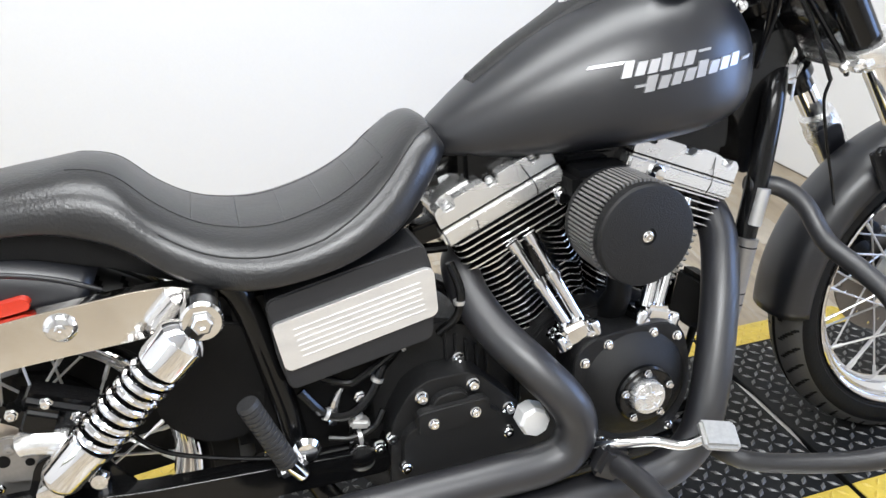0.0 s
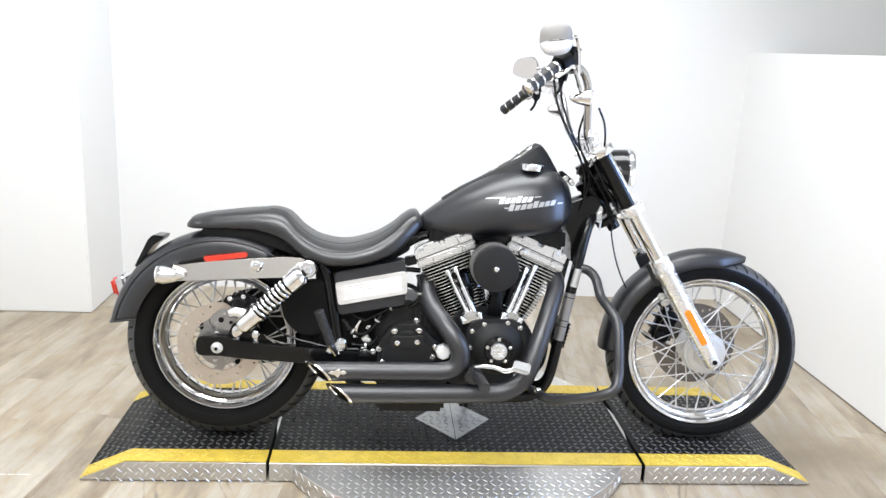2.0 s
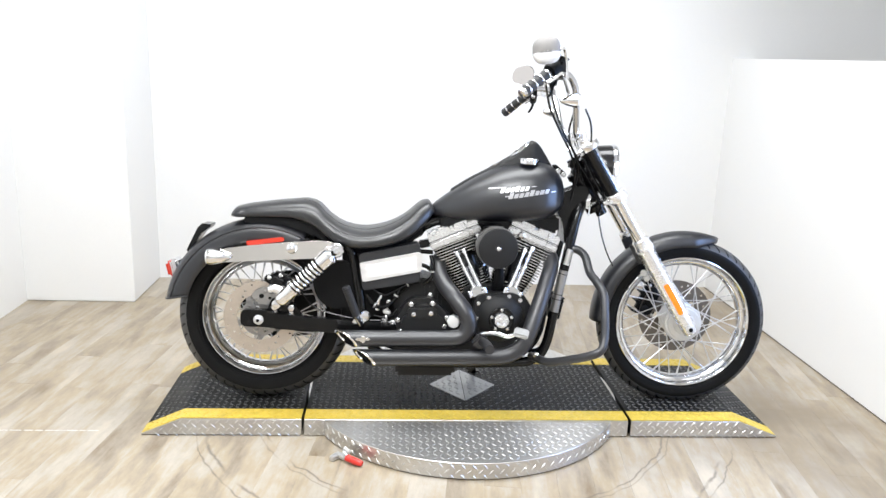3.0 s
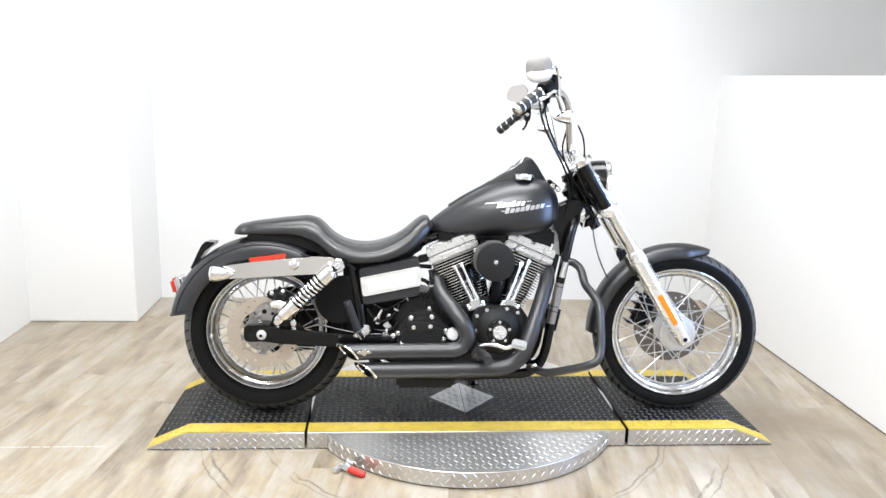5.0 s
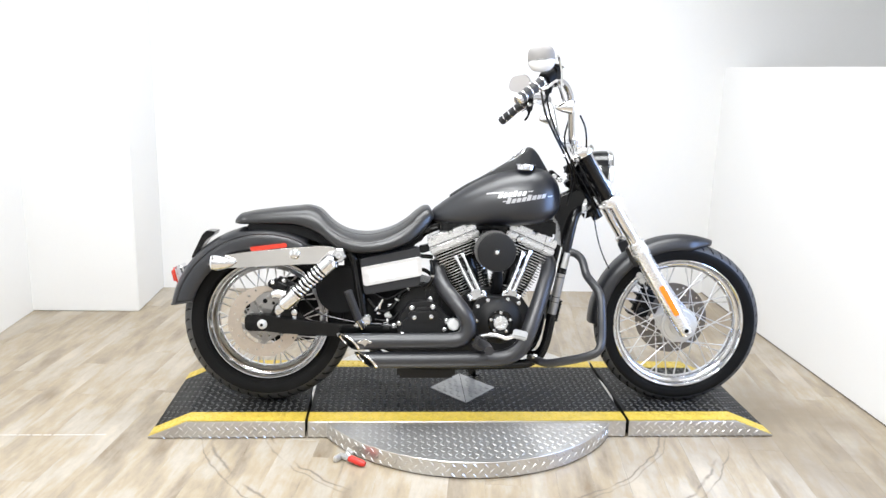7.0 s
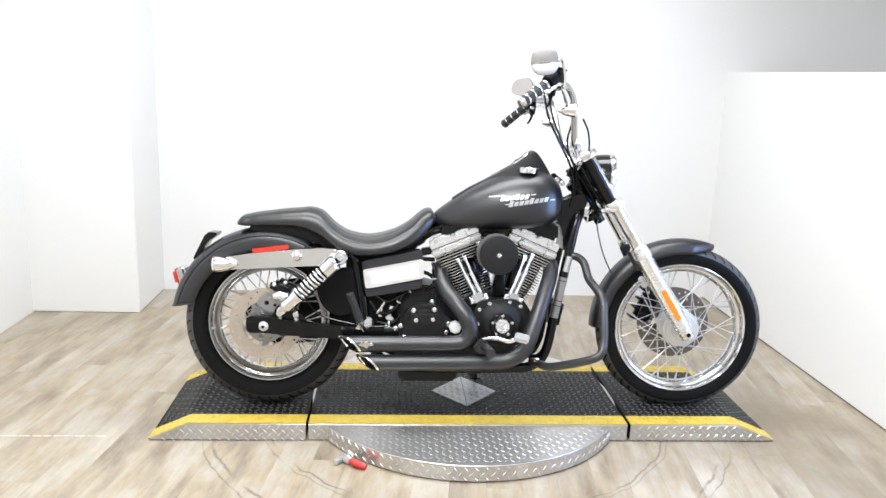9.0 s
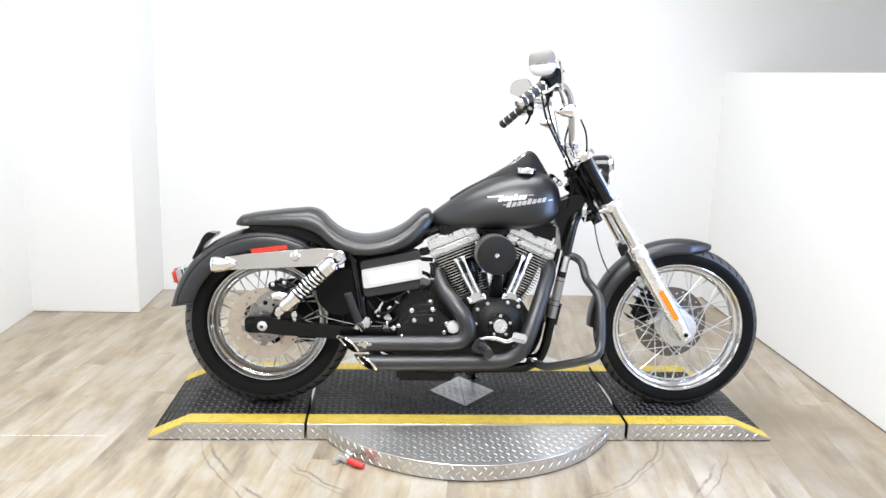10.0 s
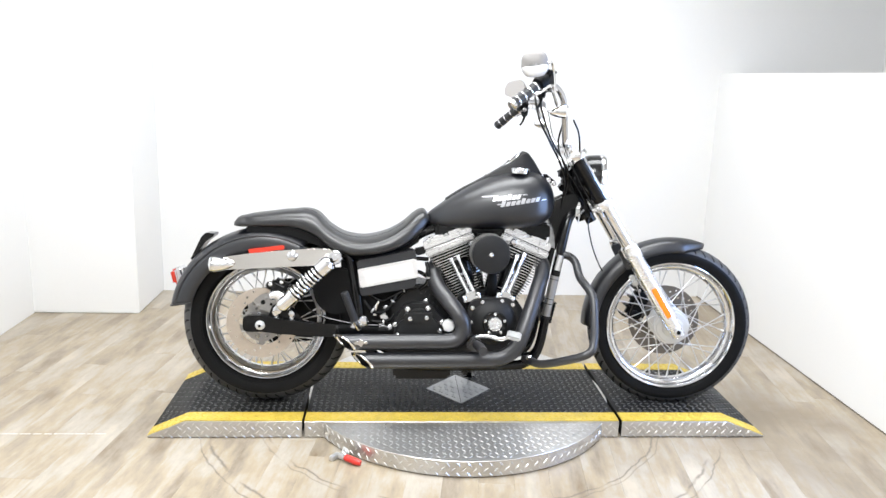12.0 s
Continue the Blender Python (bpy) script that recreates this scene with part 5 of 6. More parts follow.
for pts, r in (
    ([(-0.415, -0.118, 0.430), (-0.385, -0.128, 0.392), (-0.350, -0.130, 0.384), (-0.315, -0.126, 0.408), (-0.292, -0.118, 0.448)], 0.0075),
    ([(-0.400, -0.112, 0.455), (-0.352, -0.120, 0.430), (-0.322, -0.122, 0.438), (-0.262, -0.116, 0.470), (-0.215, -0.108, 0.482)], 0.0065),
    ([(-0.200, -0.100, 0.470), (-0.172, -0.112, 0.500), (-0.166, -0.112, 0.540), (-0.176, -0.100, 0.580)], 0.0070),
    ([(-0.385, -0.128, 0.350), (-0.352, -0.134, 0.346), (-0.318, -0.134, 0.356), (-0.300, -0.128, 0.378)], 0.0055),
):
    part("oil_line", tube(bmesh.new(), pts, r, 10), "black", gearbox)
for c, axis in (((-0.384, -0.128, 0.391), (0.8, 0, -0.5)), ((-0.304, -0.123, 0.428), (0.4, 0, 0.9)), ((-0.262, -0.116, 0.470), (0.9, 0, 0.4)), ((-0.168, -0.112, 0.520), (0, 0, 1)), ((-0.340, -0.134, 0.347), (1, 0, 0.1))):
    bm = lathe(bmesh.new(), c, axis, [(0.0075, -0.003), (0.0094, -0.003), (0.0094, 0.003), (0.0075, 0.003)], 16)
    part("hose_clamp", bm, "cast", gearbox)
bm = bmesh.new()
box(bm, (0.030, 0.022, 0.014), pose(-0.338, -0.128, 0.366, 0, 12, 0), 0.004)
lathe(bm, (-0.338, -0.128, 0.372), (0, 0, 1), [(0.004, 0), (0.007, 0.002), (0.007, 0.008), (0.003, 0.010)], 12)
part("hose_fitting", bm, "cast", gearbox)
for k in range(5):
    bm = bmesh.new()
    box(bm, (0.005, 0.012, 0.060 - 0.004 * k), pose(-0.192 + 0.016 * k, -0.104, 0.448 - 0.010 * k), 0.002)
    part("case_rib", bm, "wrinkle", gearbox)

# air cleaner
AIR = Vector((0.061, 0, 0.628))
bm = lathe(bmesh.new(), AIR + Vector((0, -0.145, 0)), (0, -1, 0), [(0.05, 0), (0.074, 0.002), (0.074, 0.010), (0.067, 0.012), (0.067, 0.080), (0.0715, 0.082), (0.0725, 0.085), (0.0725, 0.098), (0.070, 0.1015), (0.066, 0.1025), (0.012, 0.1035), (0.011, 0.101)], 72)
air = part("air_cleaner", bm, "wrinkle", bike, "round black air cleaner with a pleated side")
bm = bmesh.new()
for k in range(72):
    a = 360 * k / 72
    box(bm, (0.0034, 0.068, 0.0085), Matrix.Translation(AIR + Vector((0, -0.1905, 0))) @ pose(0, 0, 0, 0, a, 0) @ pose(0, 0, 0.0705), 0.0)
tagged(part("pleated_gauze", bm, "gauze", air, "pleated filter gauze", smooth=0), kind="stuff")
bm = bmesh.new()
bolt(bm, AIR + Vector((0, -0.246, 0)), (0, -1, 0), 0.0065, 0.006, False)
part("cover_screw", bm, "chrome", air)
bm = bmesh.new()
tube(bm, [(0.06, -0.05, 0.62), (0.06, -0.15, 0.622)], 0.035, 24, smooth=False)
box(bm, (0.10, 0.07, 0.05), pose(0.06, -0.10, 0.67), 0.012)
part("intake_manifold", bm, "plastic", air)

# exhaust pipes
R_PIPE = 0.0300


def exhaust(path, slash, label):
    pts = curve_points(path, 10)
    end = pts[-1]
    flare = 0.9

    def cut(r, dx):
        """A ring round the pipe's end, sloped downwards and outwards."""
        return [end + Vector((dx - slash * r * math.sin(a) - flare * r * math.cos(a), r * math.cos(a), r * math.sin(a))) for a in np.linspace(0, 2 * math.pi, 32, endpoint=False)]

    bm = tube(bmesh.new(), pts, R_PIPE, 28, smooth=False, caps=False)
    for v in bm.verts:
        near = 1 - (v.co.x - end.x) / 0.13
        if 0 < near and (v.co - end).length < 0.2:
            v.co.x += min(1, near) * (-slash * (v.co.z - end.z) - flare * (v.co.y - end.y))
    pipe = part("exhaust_pipe", bm, "pipe", bike, label)
    bm = bmesh.new()
    loft(bm, [cut(R_PIPE - 0.0065, 0.006), cut(R_PIPE - 0.0065, -0.001), cut(R_PIPE - 0.001, -0.0025), cut(R_PIPE + 0.001, -0.001), cut(R_PIPE + 0.0012, 0.006)], caps=False)
    part("slash_tip", bm, "chrome", pipe, "chrome edge of the slash-cut tip")
    # matt black lining of the pipe's open end
    bm = bmesh.new()
    loft(bm, [cut(R_PIPE - 0.006, 0.18), cut(R_PIPE - 0.006, 0.002)], caps=False)
    part("dark_bore", bm, "plastic", pipe, "black inside of the pipe")
    return pipe


upper = exhaust([(-0.128, -0.01, 0.560), (-0.145, -0.050, 0.548), (-0.144, -0.092, 0.515), (-0.124, -0.145, 0.476), (-0.089, -0.195, 0.437), (-0.054, -0.224, 0.394), (-0.037, -0.230, 0.354), (-0.047, -0.230, 0.313), (-0.083, -0.230, 0.293), (-0.175, -0.230, 0.290), (-0.33, -0.230, 0.288), (-0.487, -0.230, 0.286)], 0.9, "satin black rear-cylinder exhaust pipe with a slash-cut tip")
exhaust([(0.270, -0.01, 0.590), (0.288, -0.050, 0.580), (0.287, -0.090, 0.543), (0.260, -0.140, 0.480), (0.226, -0.185, 0.401), (0.196, -0.215, 0.328), (0.170, -0.228, 0.272), (0.128, -0.235, 0.240), (0.07, -0.236, 0.226), (-0.10, -0.238, 0.222), (-0.28, -0.240, 0.220), (-0.420, -0.240, 0.219)], 0.9, "satin black front-cylinder exhaust pipe with a slash-cut tip")
bm = bmesh.new()
prism(bm, [(-0.423 + 0.72 * (x + 0.435), 0.289 + 0.8 * (z - 0.289)) for x, z in [(-0.475, 0.290), (-0.460, 0.300), (-0.445, 0.298), (-0.440, 0.306), (-0.425, 0.306), (-0.420, 0.298), (-0.405, 0.300), (-0.395, 0.292), (-0.405, 0.284), (-0.420, 0.286), (-0.425, 0.278), (-0.432, 0.272), (-0.440, 0.278), (-0.450, 0.284), (-0.462, 0.284)]], -0.258, -0.2615, 0.0008, 1)
part("pipe_emblem", bm, "chrome", upper, "small bright winged emblem")

# battery side cover: black, with a ribbed bright band
bm = bmesh.new()
top_c = [(-0.446, 0.586), (-0.222, 0.632), (-0.212, 0.588), (-0.218, 0.484), (-0.428, 0.446), (-0.440, 0.50)]
prism(bm, rounded(top_c, 0.012, 4), -0.055, -0.140, 0.008, 3)
cover = part("battery_cover", bm, "side_panel", bike, "satin black battery cover with a ribbed bright band")
bm = bmesh.new()
band = [(-0.442, 0.553), (-0.224, 0.597), (-0.213, 0.592), (-0.211, 0.531), (-0.216, 0.524), (-0.424, 0.482), (-0.432, 0.487)]
prism(bm, rounded(band, 0.007, 4), -0.060, -0.149, 0.004, 3)
part("bright_band", bm, "band", cover, "ribbed bright aluminium band")
for k in range(6):
    u = (k + 1.1) / 7.2
    a, b = Vector((-0.438, -0.1478, 0.547)).lerp(Vector((-0.425, -0.1478, 0.488)), u), Vector((-0.220, -0.1478, 0.590)).lerp(Vector((-0.214, -0.1478, 0.529)), u)
    part("rib", tube(bmesh.new(), [a.lerp(b, 0.10), a.lerp(b, 0.93)], 0.0019, 8, smooth=False), "band", cover)
bm = bmesh.new()
box(bm, (0.060, 0.040, 0.030), pose(-0.192, -0.055, 0.622, 0, -14, 0), 0.005)
tube(bm, [(-0.235, -0.050, 0.590), (-0.165, -0.050, 0.586)], 0.0085, 10, smooth=False)
tube(bm, [(-0.232, -0.050, 0.540), (-0.190, -0.050, 0.530), (-0.160, -0.055, 0.505)], 0.0075, 10)
part("cover_bracket", bm, "black", bike, "black bracket behind the battery cover")
bm = bmesh.new()
prism(bm, rounded([(-0.625, 0.50), (-0.58, 0.545), (-0.47, 0.555), (-0.455, 0.45), (-0.475, 0.372), (-0.55, 0.365), (-0.605, 0.41)], 0.04, 5), -0.06, -0.105, 0.012, 3)
part("inner_fender", bm, "plastic", bike, "matt black inner side panel")

# foot controls
bm = bmesh.new()
tube(bm, [(-0.02, -0.215, 0.296), (0.013, -0.255, 0.317), (0.060, -0.28, 0.324), (0.098, -0.295, 0.317), (0.128, -0.308, 0.330)], [0.007, 0.008, 0.0075, 0.0075, 0.008], 12, 6)
pedal = part("brake_pedal", bm, "chrome", bike, "chrome brake pedal with a grooved pad")
bm = bmesh.new()
box(bm, (0.054, 0.046, 0.016), pose(0.144, -0.315, 0.334, 24, 10, -14), 0.005, 2)
part("pedal_pad", bm, "pivot", pedal, "worn grey pedal pad")
bm = bmesh.new()
tube(bm, [(0.000, -0.14, 0.265), (0.008, -0.24, 0.285), (0.018, -0.32, 0.293), (0.020, -0.41, 0.296)], 0.0165, 14, 6)
box(bm, (0.05, 0.03, 0.05), pose(0.004, -0.255, 0.288, 0, 30, 0), 0.008)
part("rider_peg", bm, "pipe", bike, "black rider footpeg")
bm = bmesh.new()
tube(bm, [(-0.432, -0.16, 0.325), (-0.45, -0.175, 0.36)], 0.012, 12, smooth=False)
box(bm, (0.044, 0.026, 0.018), pose(-0.444, -0.158, 0.338, 0, -14, 0), 0.006)
lathe(bm, (-0.420, -0.140, 0.352), (0, -1, 0), [(0.020, 0), (0.021, 0.010), (0.015, 0.016), (0.006, 0.017)], 20)
peg = part("passenger_peg", bm, "chrome", bike, "folded passenger footpeg with ribbed rubber")
bm = lathe(bmesh.new(), Vector((-0.449, -0.178, 0.360)), Vector((-0.038, -0.01, 0.103)), [q for k in range(14) for q in ((0.0155, 0.008 * k), (0.0155, 0.008 * k + 0.005), (0.0135, 0.008 * k + 0.006))] + [(0.016, 0.112), (0.014, 0.118)], 16)
part("peg_rubber", bm, "grip", peg, "ribbed black rubber")

# engine guard
for s in (-1,):
    bm = tube(bmesh.new(), [(0.340, -0.085, 0.618), (0.366, -0.09, 0.616), (0.391, -0.105, 0.611), (0.408, -0.14, 0.590), (0.414, -0.19, 0.541), (0.426, -0.255, 0.513), (0.438, -0.31, 0.478), (0.437, -0.345, 0.405), (0.433, -0.368, 0.335), (0.418, -0.385, 0.293), (0.382, -0.375, 0.270), (0.324, -0.32, 0.240), (0.265, -0.25, 0.212), (0.236, -0.205, 0.210), (0.225, -0.10, 0.195)], 0.0155, 14)
    part("engine_guard", bm, "pipe", bike, "satin black engine guard bar")
bm = bmesh.new()
bolt(bm, (0.228, -0.185, 0.220), (0, -1, 0), 0.010, 0.014)
part("guard_bolt", bm, "chrome", bike)
bm = bmesh.new()
box(bm, (0.04, 0.13, 0.10), pose(0.325, 0.0, 0.375, 0, 12, 0), 0.01)
regulator = part("voltage_regulator", bm, "plastic", bike, "finned black voltage regulator")
for k in range(7):
    part("fin", box(bmesh.new(), (0.012, 0.12, 0.004), pose(0.350 - 0.003 * k, 0.0, 0.415 - 0.013 * k, 0, 12, 0)), "plastic", regulator)
bm = bmesh.new()
tube(bm, [(0.20, -0.03, 0.20), (0.26, -0.07, 0.215), (0.29, -0.09, 0.30), (0.30, -0.06, 0.42)], 0.009, 10)
tube(bm, [(0.22, 0.02, 0.20), (0.27, -0.02, 0.26), (0.28, -0.05, 0.36)], 0.007, 10)
part("oil_hose", bm, "plastic", bike)

# front fork
for s in (-1, 1):
    y = s * 0.116
    bm = bmesh.new()
    lathe(bm, fork(-0.028, y), RAKE, [(0.020, 0), (0.027, 0.006), (0.029, 0.03), (0.031, 0.06), (0.033, 0.12), (0.033, 0.368), (0.0355, 0.372), (0.0355, 0.395), (0.033, 0.400), (0.033, 0.425), (0.028, 0.431)], 32)
    box(bm, (0.05, 0.034, 0.05), Matrix.Translation(FAX + Vector((0, y, 0))) @ pose(0, 0, 0, 0, -30, 0), 0.014, 3)
    slider = part("fork_slider", steered(bm), "alu", bike, "polished aluminium fork slider")
    bm = bmesh.new()
    d1, d2 = fork(0.070, y + s * 0.0325), fork(0.204, y + s * 0.0345)
    mid, ln = (d1 + d2) / 2, (d2 - d1).length
    box(bm, (0.022, 0.008, ln), Matrix.Translation(mid) @ pose(0, 0, 0, 0, -32, 0), 0.003, 2)
    part("reflector", steered(bm), "amber", slider, "amber fork reflector")
    bm = lathe(bmesh.new(), fork(0.39, y), RAKE, [(0.0245, 0), (0.0245, 0.40)], 28)
    part("fork_tube", steered(bm), "chrome", bike, "chrome fork tube")
    bm = lathe(bmesh.new(), fork(0.605, y, -0.004), RAKE, [(0.025, 0), (0.0268, 0.002), (0.0268, 0.186), (0.025, 0.188)], 28)
    part("fork_cover", steered(bm), "black", bike, "gloss black upper fork cover")
    bm = lathe(bmesh.new(), fork(0.794, y, -0.006), RAKE, [(0.033, 0), (0.034, 0.004), (0.034, 0.026), (0.032, 0.030), (0.018, 0.034), (0.018, 0.042), (0.012, 0.044)], 24)
    part("fork_cap", steered(bm), "alu", bike)
for s0, h, off, mat in ((0.572, 0.034, 0.0, "alu"), (0.796, 0.026, -0.006, "chrome")):
    bm = bmesh.new()
    box(bm, (0.072, 0.30, h), Matrix.Translation(fork(s0 + h / 2, 0, off - 0.012)) @ pose(0, 0, 0, 0, -32, 0), 0.012, 3)
    for s in (-1, 1):
        lathe(bm, fork(s0, s * 0.116), RAKE, [(0.039, 0), (0.041, 0.004), (0.041, h - 0.004), (0.039, h)], 28)
        bolt(bm, fork(s0 + h / 2, s * 0.116, -0.043), (-0.848, 0, -0.530), 0.008, 0.012)
    part("triple_clamp", steered(bm), mat, bike, "polished triple clamp")
bm = lathe(bmesh.new(), fork(0.535, 0, -0.065), RAKE, [(0.022, 0), (0.022, 0.25)], 20)
part("steering_stem", steered(bm), "black", bike)
CAL = Matrix.Translation(FAX + Vector((-0.106, 0.085, 0.058))) @ pose(0, 0, 0, 0, 22, 0)
bm = bmesh.new()
box(bm, (0.082, 0.055, 0.138), CAL, 0.018, 3)
front_caliper = part("front_caliper", steered(bm), "plastic", bike, "black front brake caliper")
for dz in (-0.042, 0.0, 0.042):
    bm = lathe(bmesh.new(), CAL @ Vector((-0.006, -0.026, dz)), CAL.to_3x3() @ Vector((0, -1, 0)), [(0.020, 0), (0.020, 0.008), (0.014, 0.012), (0.005, 0.012)], 20)
    part("piston_boss", steered(bm), "plastic", front_caliper)
for dz in (-0.062, -0.020, 0.020, 0.062):
    bm = bmesh.new()
    box(bm, (0.026, 0.066, 0.010), CAL @ pose(-0.044, 0, dz), 0.003)
    part("caliper_fin", steered(bm), "plastic", front_caliper)
for dx, dz in ((0.030, 0.052), (0.030, -0.050), (-0.030, 0.060)):
    bm = bolt(bmesh.new(), CAL @ Vector((dx, -0.026, dz)), CAL.to_3x3() @ Vector((0, -1, 0)), 0.006, 0.008)
    part("bolt", steered(bm), "cast", front_caliper)

# front fender
bm = bmesh.new()
rows = []
for k in range(44):
    a = radians(70 + (181 - 70) * k / 43)
    tip = min(1.0, (k + 1.2) / 7) ** 0.7
    side = [(y * tip, 0.362 - d * (0.15 + 0.85 * tip)) for y, d in ((0.066, 0.056), (0.0655, 0.044), (0.0635, 0.032), (0.058, 0.021), (0.0485, 0.0125), (0.035, 0.006), (0.018, 0.0015), (0, 0))]
    prof = [(-y, r) for y, r in side] + [(y, r) for y, r in reversed(side[:-1])]
    rows.append([bm.verts.new(FAX + Vector((r * math.cos(a), y, r * math.sin(a)))) for y, r in prof])
for a, b in zip(rows, rows[1:]):
    for i in range(len(a) - 1):
        bm.faces.new((a[i], a[i + 1], b[i + 1], b[i]))
ff = part("front_fender", steered(bm), "denim", bike, "satin black front fender")
sol = ff.modifiers.new("thickness", "SOLIDIFY")
sol.thickness, sol.offset = 0.003, -1
for s in (-1, 1):
    bm = bmesh.new()
    a, b = fork(0.37, s * 0.076, -0.03), fork(0.30, s * 0.076, -0.02)
    prism(bm, rounded([(a.x - 0.02, a.z + 0.012), (a.x + 0.03, a.z + 0.03), (b.x + 0.02, b.z), (b.x - 0.025, b.z - 0.01)], 0.008, 3), s * 0.066, s * 0.076, 0.002)
    for q in (0.385, 0.325):
        bolt(bm, fork(q, s * 0.076, -0.025), (0, s, 0), 0.008, 0.008)
    part("fender_bracket", steered(bm), "denim", ff)
    bm = bmesh.new()
    for q in (0.27, 0.245):
        bolt(bm, fork(q, s * 0.09, -0.045), (0, s, 0), 0.011, 0.014)
    part("bracket_bolt", steered(bm), "cast", ff)

# headlight
LAMP = Vector((0.457, 0.0, 0.927))
look_out = Vector((1, 0, -0.10)).normalized()
bm = lathe(bmesh.new(), LAMP, look_out, [(0.012, -0.060), (0.036, -0.056), (0.058, -0.044), (0.076, -0.022), (0.088, 0.010), (0.094, 0.046), (0.094, 0.060)], 48)
lamp_body = part("headlight", steered(bm), "bowl", bike, "round headlight in a gloss black bowl")
bm = lathe(bmesh.new(), LAMP, look_out, [(0.094, 0.054), (0.0985, 0.057), (0.100, 0.066), (0.096, 0.074), (0.088, 0.075), (0.087, 0.062)], 48, closed=True)
part("bezel", steered(bm), "chrome", lamp_body, "chrome bezel")
bm = lathe(bmesh.new(), LAMP, look_out, [(0.0875, 0.064), (0.080, 0.077), (0.048, 0.088), (0.002, 0.093)], 40)
part("lens", steered(bm), "lens", lamp_body, "clear glass lens")

# handlebar, set a little higher on the right
BAR_SET = Matrix.Translation((0.38, 0, 1.05)) @ pose(0, 0, 0, -4.3) @ Matrix.Translation((-0.38, 0, -1.05))


def barred_point(p):
    return STEER @ BAR_SET @ p


def barred(bm):
    bmesh.ops.transform(bm, matrix=STEER @ BAR_SET, verts=bm.verts)
    return bm


for s in (-1, 1):
    bm = lathe(bmesh.new(), Vector((0.405, s * 0.045, 0.975)), (-0.20, 0, 1), [(0.020, 0), (0.020, 0.05), (0.024, 0.055), (0.024, 0.085), (0.018, 0.09)], 20)
    part("riser", steered(bm), "chrome", bike, "chrome handlebar riser")
bar = [(0.378, 0.0, 1.040), (0.374, -0.06, 1.040), (0.366, -0.092, 1.050), (0.360, -0.115, 1.085), (0.345, -0.175, 1.185), (0.333, -0.200, 1.218), (0.310, -0.232, 1.243), (0.275, -0.272, 1.252), (0.235, -0.315, 1.246), (0.218, -0.330, 1.235), (0.140, -0.394, 1.170)]
far_bar = [(x - (0.024 if 1.06 < z and y > -0.21 else 0.0), -y, z) for x, y, z in reversed(bar[1:])]
bm = tube(bmesh.new(), far_bar + bar, 0.0127, 14)
handlebar = part("handlebar", barred(bm), "bar_chrome", bike, "chrome mini-ape handlebar")
for s in (-1, 1):
    def bar_at(u, up=0.0):
        """A point on that side's grip; u runs from its inner end to its outer one."""
        a, b = Vector((0.222, s * 0.3265, 1.2385)), Vector((0.133, s * 0.400, 1.164))
        return a.lerp(b, u) + Vector((0, 0, up))
    d = bar_at(1) - bar_at(0)
    L = d.length
    bm = lathe(bmesh.new(), bar_at(0), d, [(0.013, 0.0), (0.018, 0.002), (0.019, 0.02), (0.0175, 0.06), (0.019, L - 0.02), (0.018, L)], 24)
    g = part("grip", barred(bm), "grip", handlebar, "black grip with bright rings")
    for u in (0.10, 0.36, 0.62, 0.86):
        bm = lathe(bmesh.new(), bar_at(u), d, [(0.016, -0.003), (0.0208, -0.003), (0.0208, 0.003), (0.016, 0.003)], 24)
        part("ring", barred(bm), "chrome", handlebar, "bright grip ring")
    bm = lathe(bmesh.new(), bar_at(1.0), d, [(0.019, 0.0), (0.020, 0.004), (0.016, 0.012), (0.005, 0.014)], 24)
    part("grip_end", barred(bm), "chrome" if s < 0 else "grip", handlebar)
    bm = bmesh.new()
    lathe(bm, bar_at(-0.36), d, [(0.016, 0), (0.030, 0.004), (0.031, 0.030), (0.026, 0.044), (0.018, 0.046)], 20)
    box(bm, (0.05, 0.045, 0.042), Matrix.Translation(bar_at(-0.30, -0.012)) @ pose(0, 0, 0, 0, 25, s * 40), 0.012, 3)
    part("switch_housing", barred(bm), "plastic", handlebar, "black switch housing")
    bm = bmesh.new()
    box(bm, (0.030, 0.026, 0.040), Matrix.Translation(bar_at(-0.22, -0.042)) @ pose(0, 0, 0, 0, 15, s * 40), 0.008, 2)
    tube(bm, [bar_at(-0.25, -0.05), bar_at(-0.15, -0.075), bar_at(-0.02, -0.082)], [0.006, 0.005, 0.0045], 10, 5)
    part("switch_pod", barred(bm), "plastic", handlebar, "black switch pod")
    part("pivot_bolt", barred(bolt(bmesh.new(), bar_at(-0.20, -0.030) + Vector((0, -0.016, 0)), (0, -1, 0), 0.007, 0.008, False)), "chrome", handlebar)
    if s < 0:
        bm = bmesh.new()
        box(bm, (0.046, 0.055, 0.062), Matrix.Translation((0.262, -0.285, 1.262)) @ pose(0, 0, 0, 0, 6, -35), 0.008, 3)
        box(bm, (0.052, 0.060, 0.010), Matrix.Translation((0.265, -0.285, 1.298)) @ pose(0, 0, 0, 0, 6, -35), 0.004, 2)
        part("master_cylinder", barred(bm), "plastic", handlebar, "black brake fluid reservoir")
    perch = Vector((0.275, s * 0.285, 1.236))
    bm = bmesh.new()
    box(bm, (0.04, 0.03, 0.026), Matrix.Translation(perch) @ pose(0, 0, 0, 0, 0, s * 40), 0.006, 2)
    part("lever_perch", barred(bm), "alu", handlebar)
    bm = tube(bmesh.new(), [perch + Vector((0.02, 0, -0.004)), bar_at(-0.1) + Vector((0.036, 0, -0.004)), bar_at(0.2) + Vector((0.036, 0, -0.004)), bar_at(0.45) + Vector((0.030, 0, -0.002))], [0.008, 0.0075, 0.006, 0.007], 10, 6)
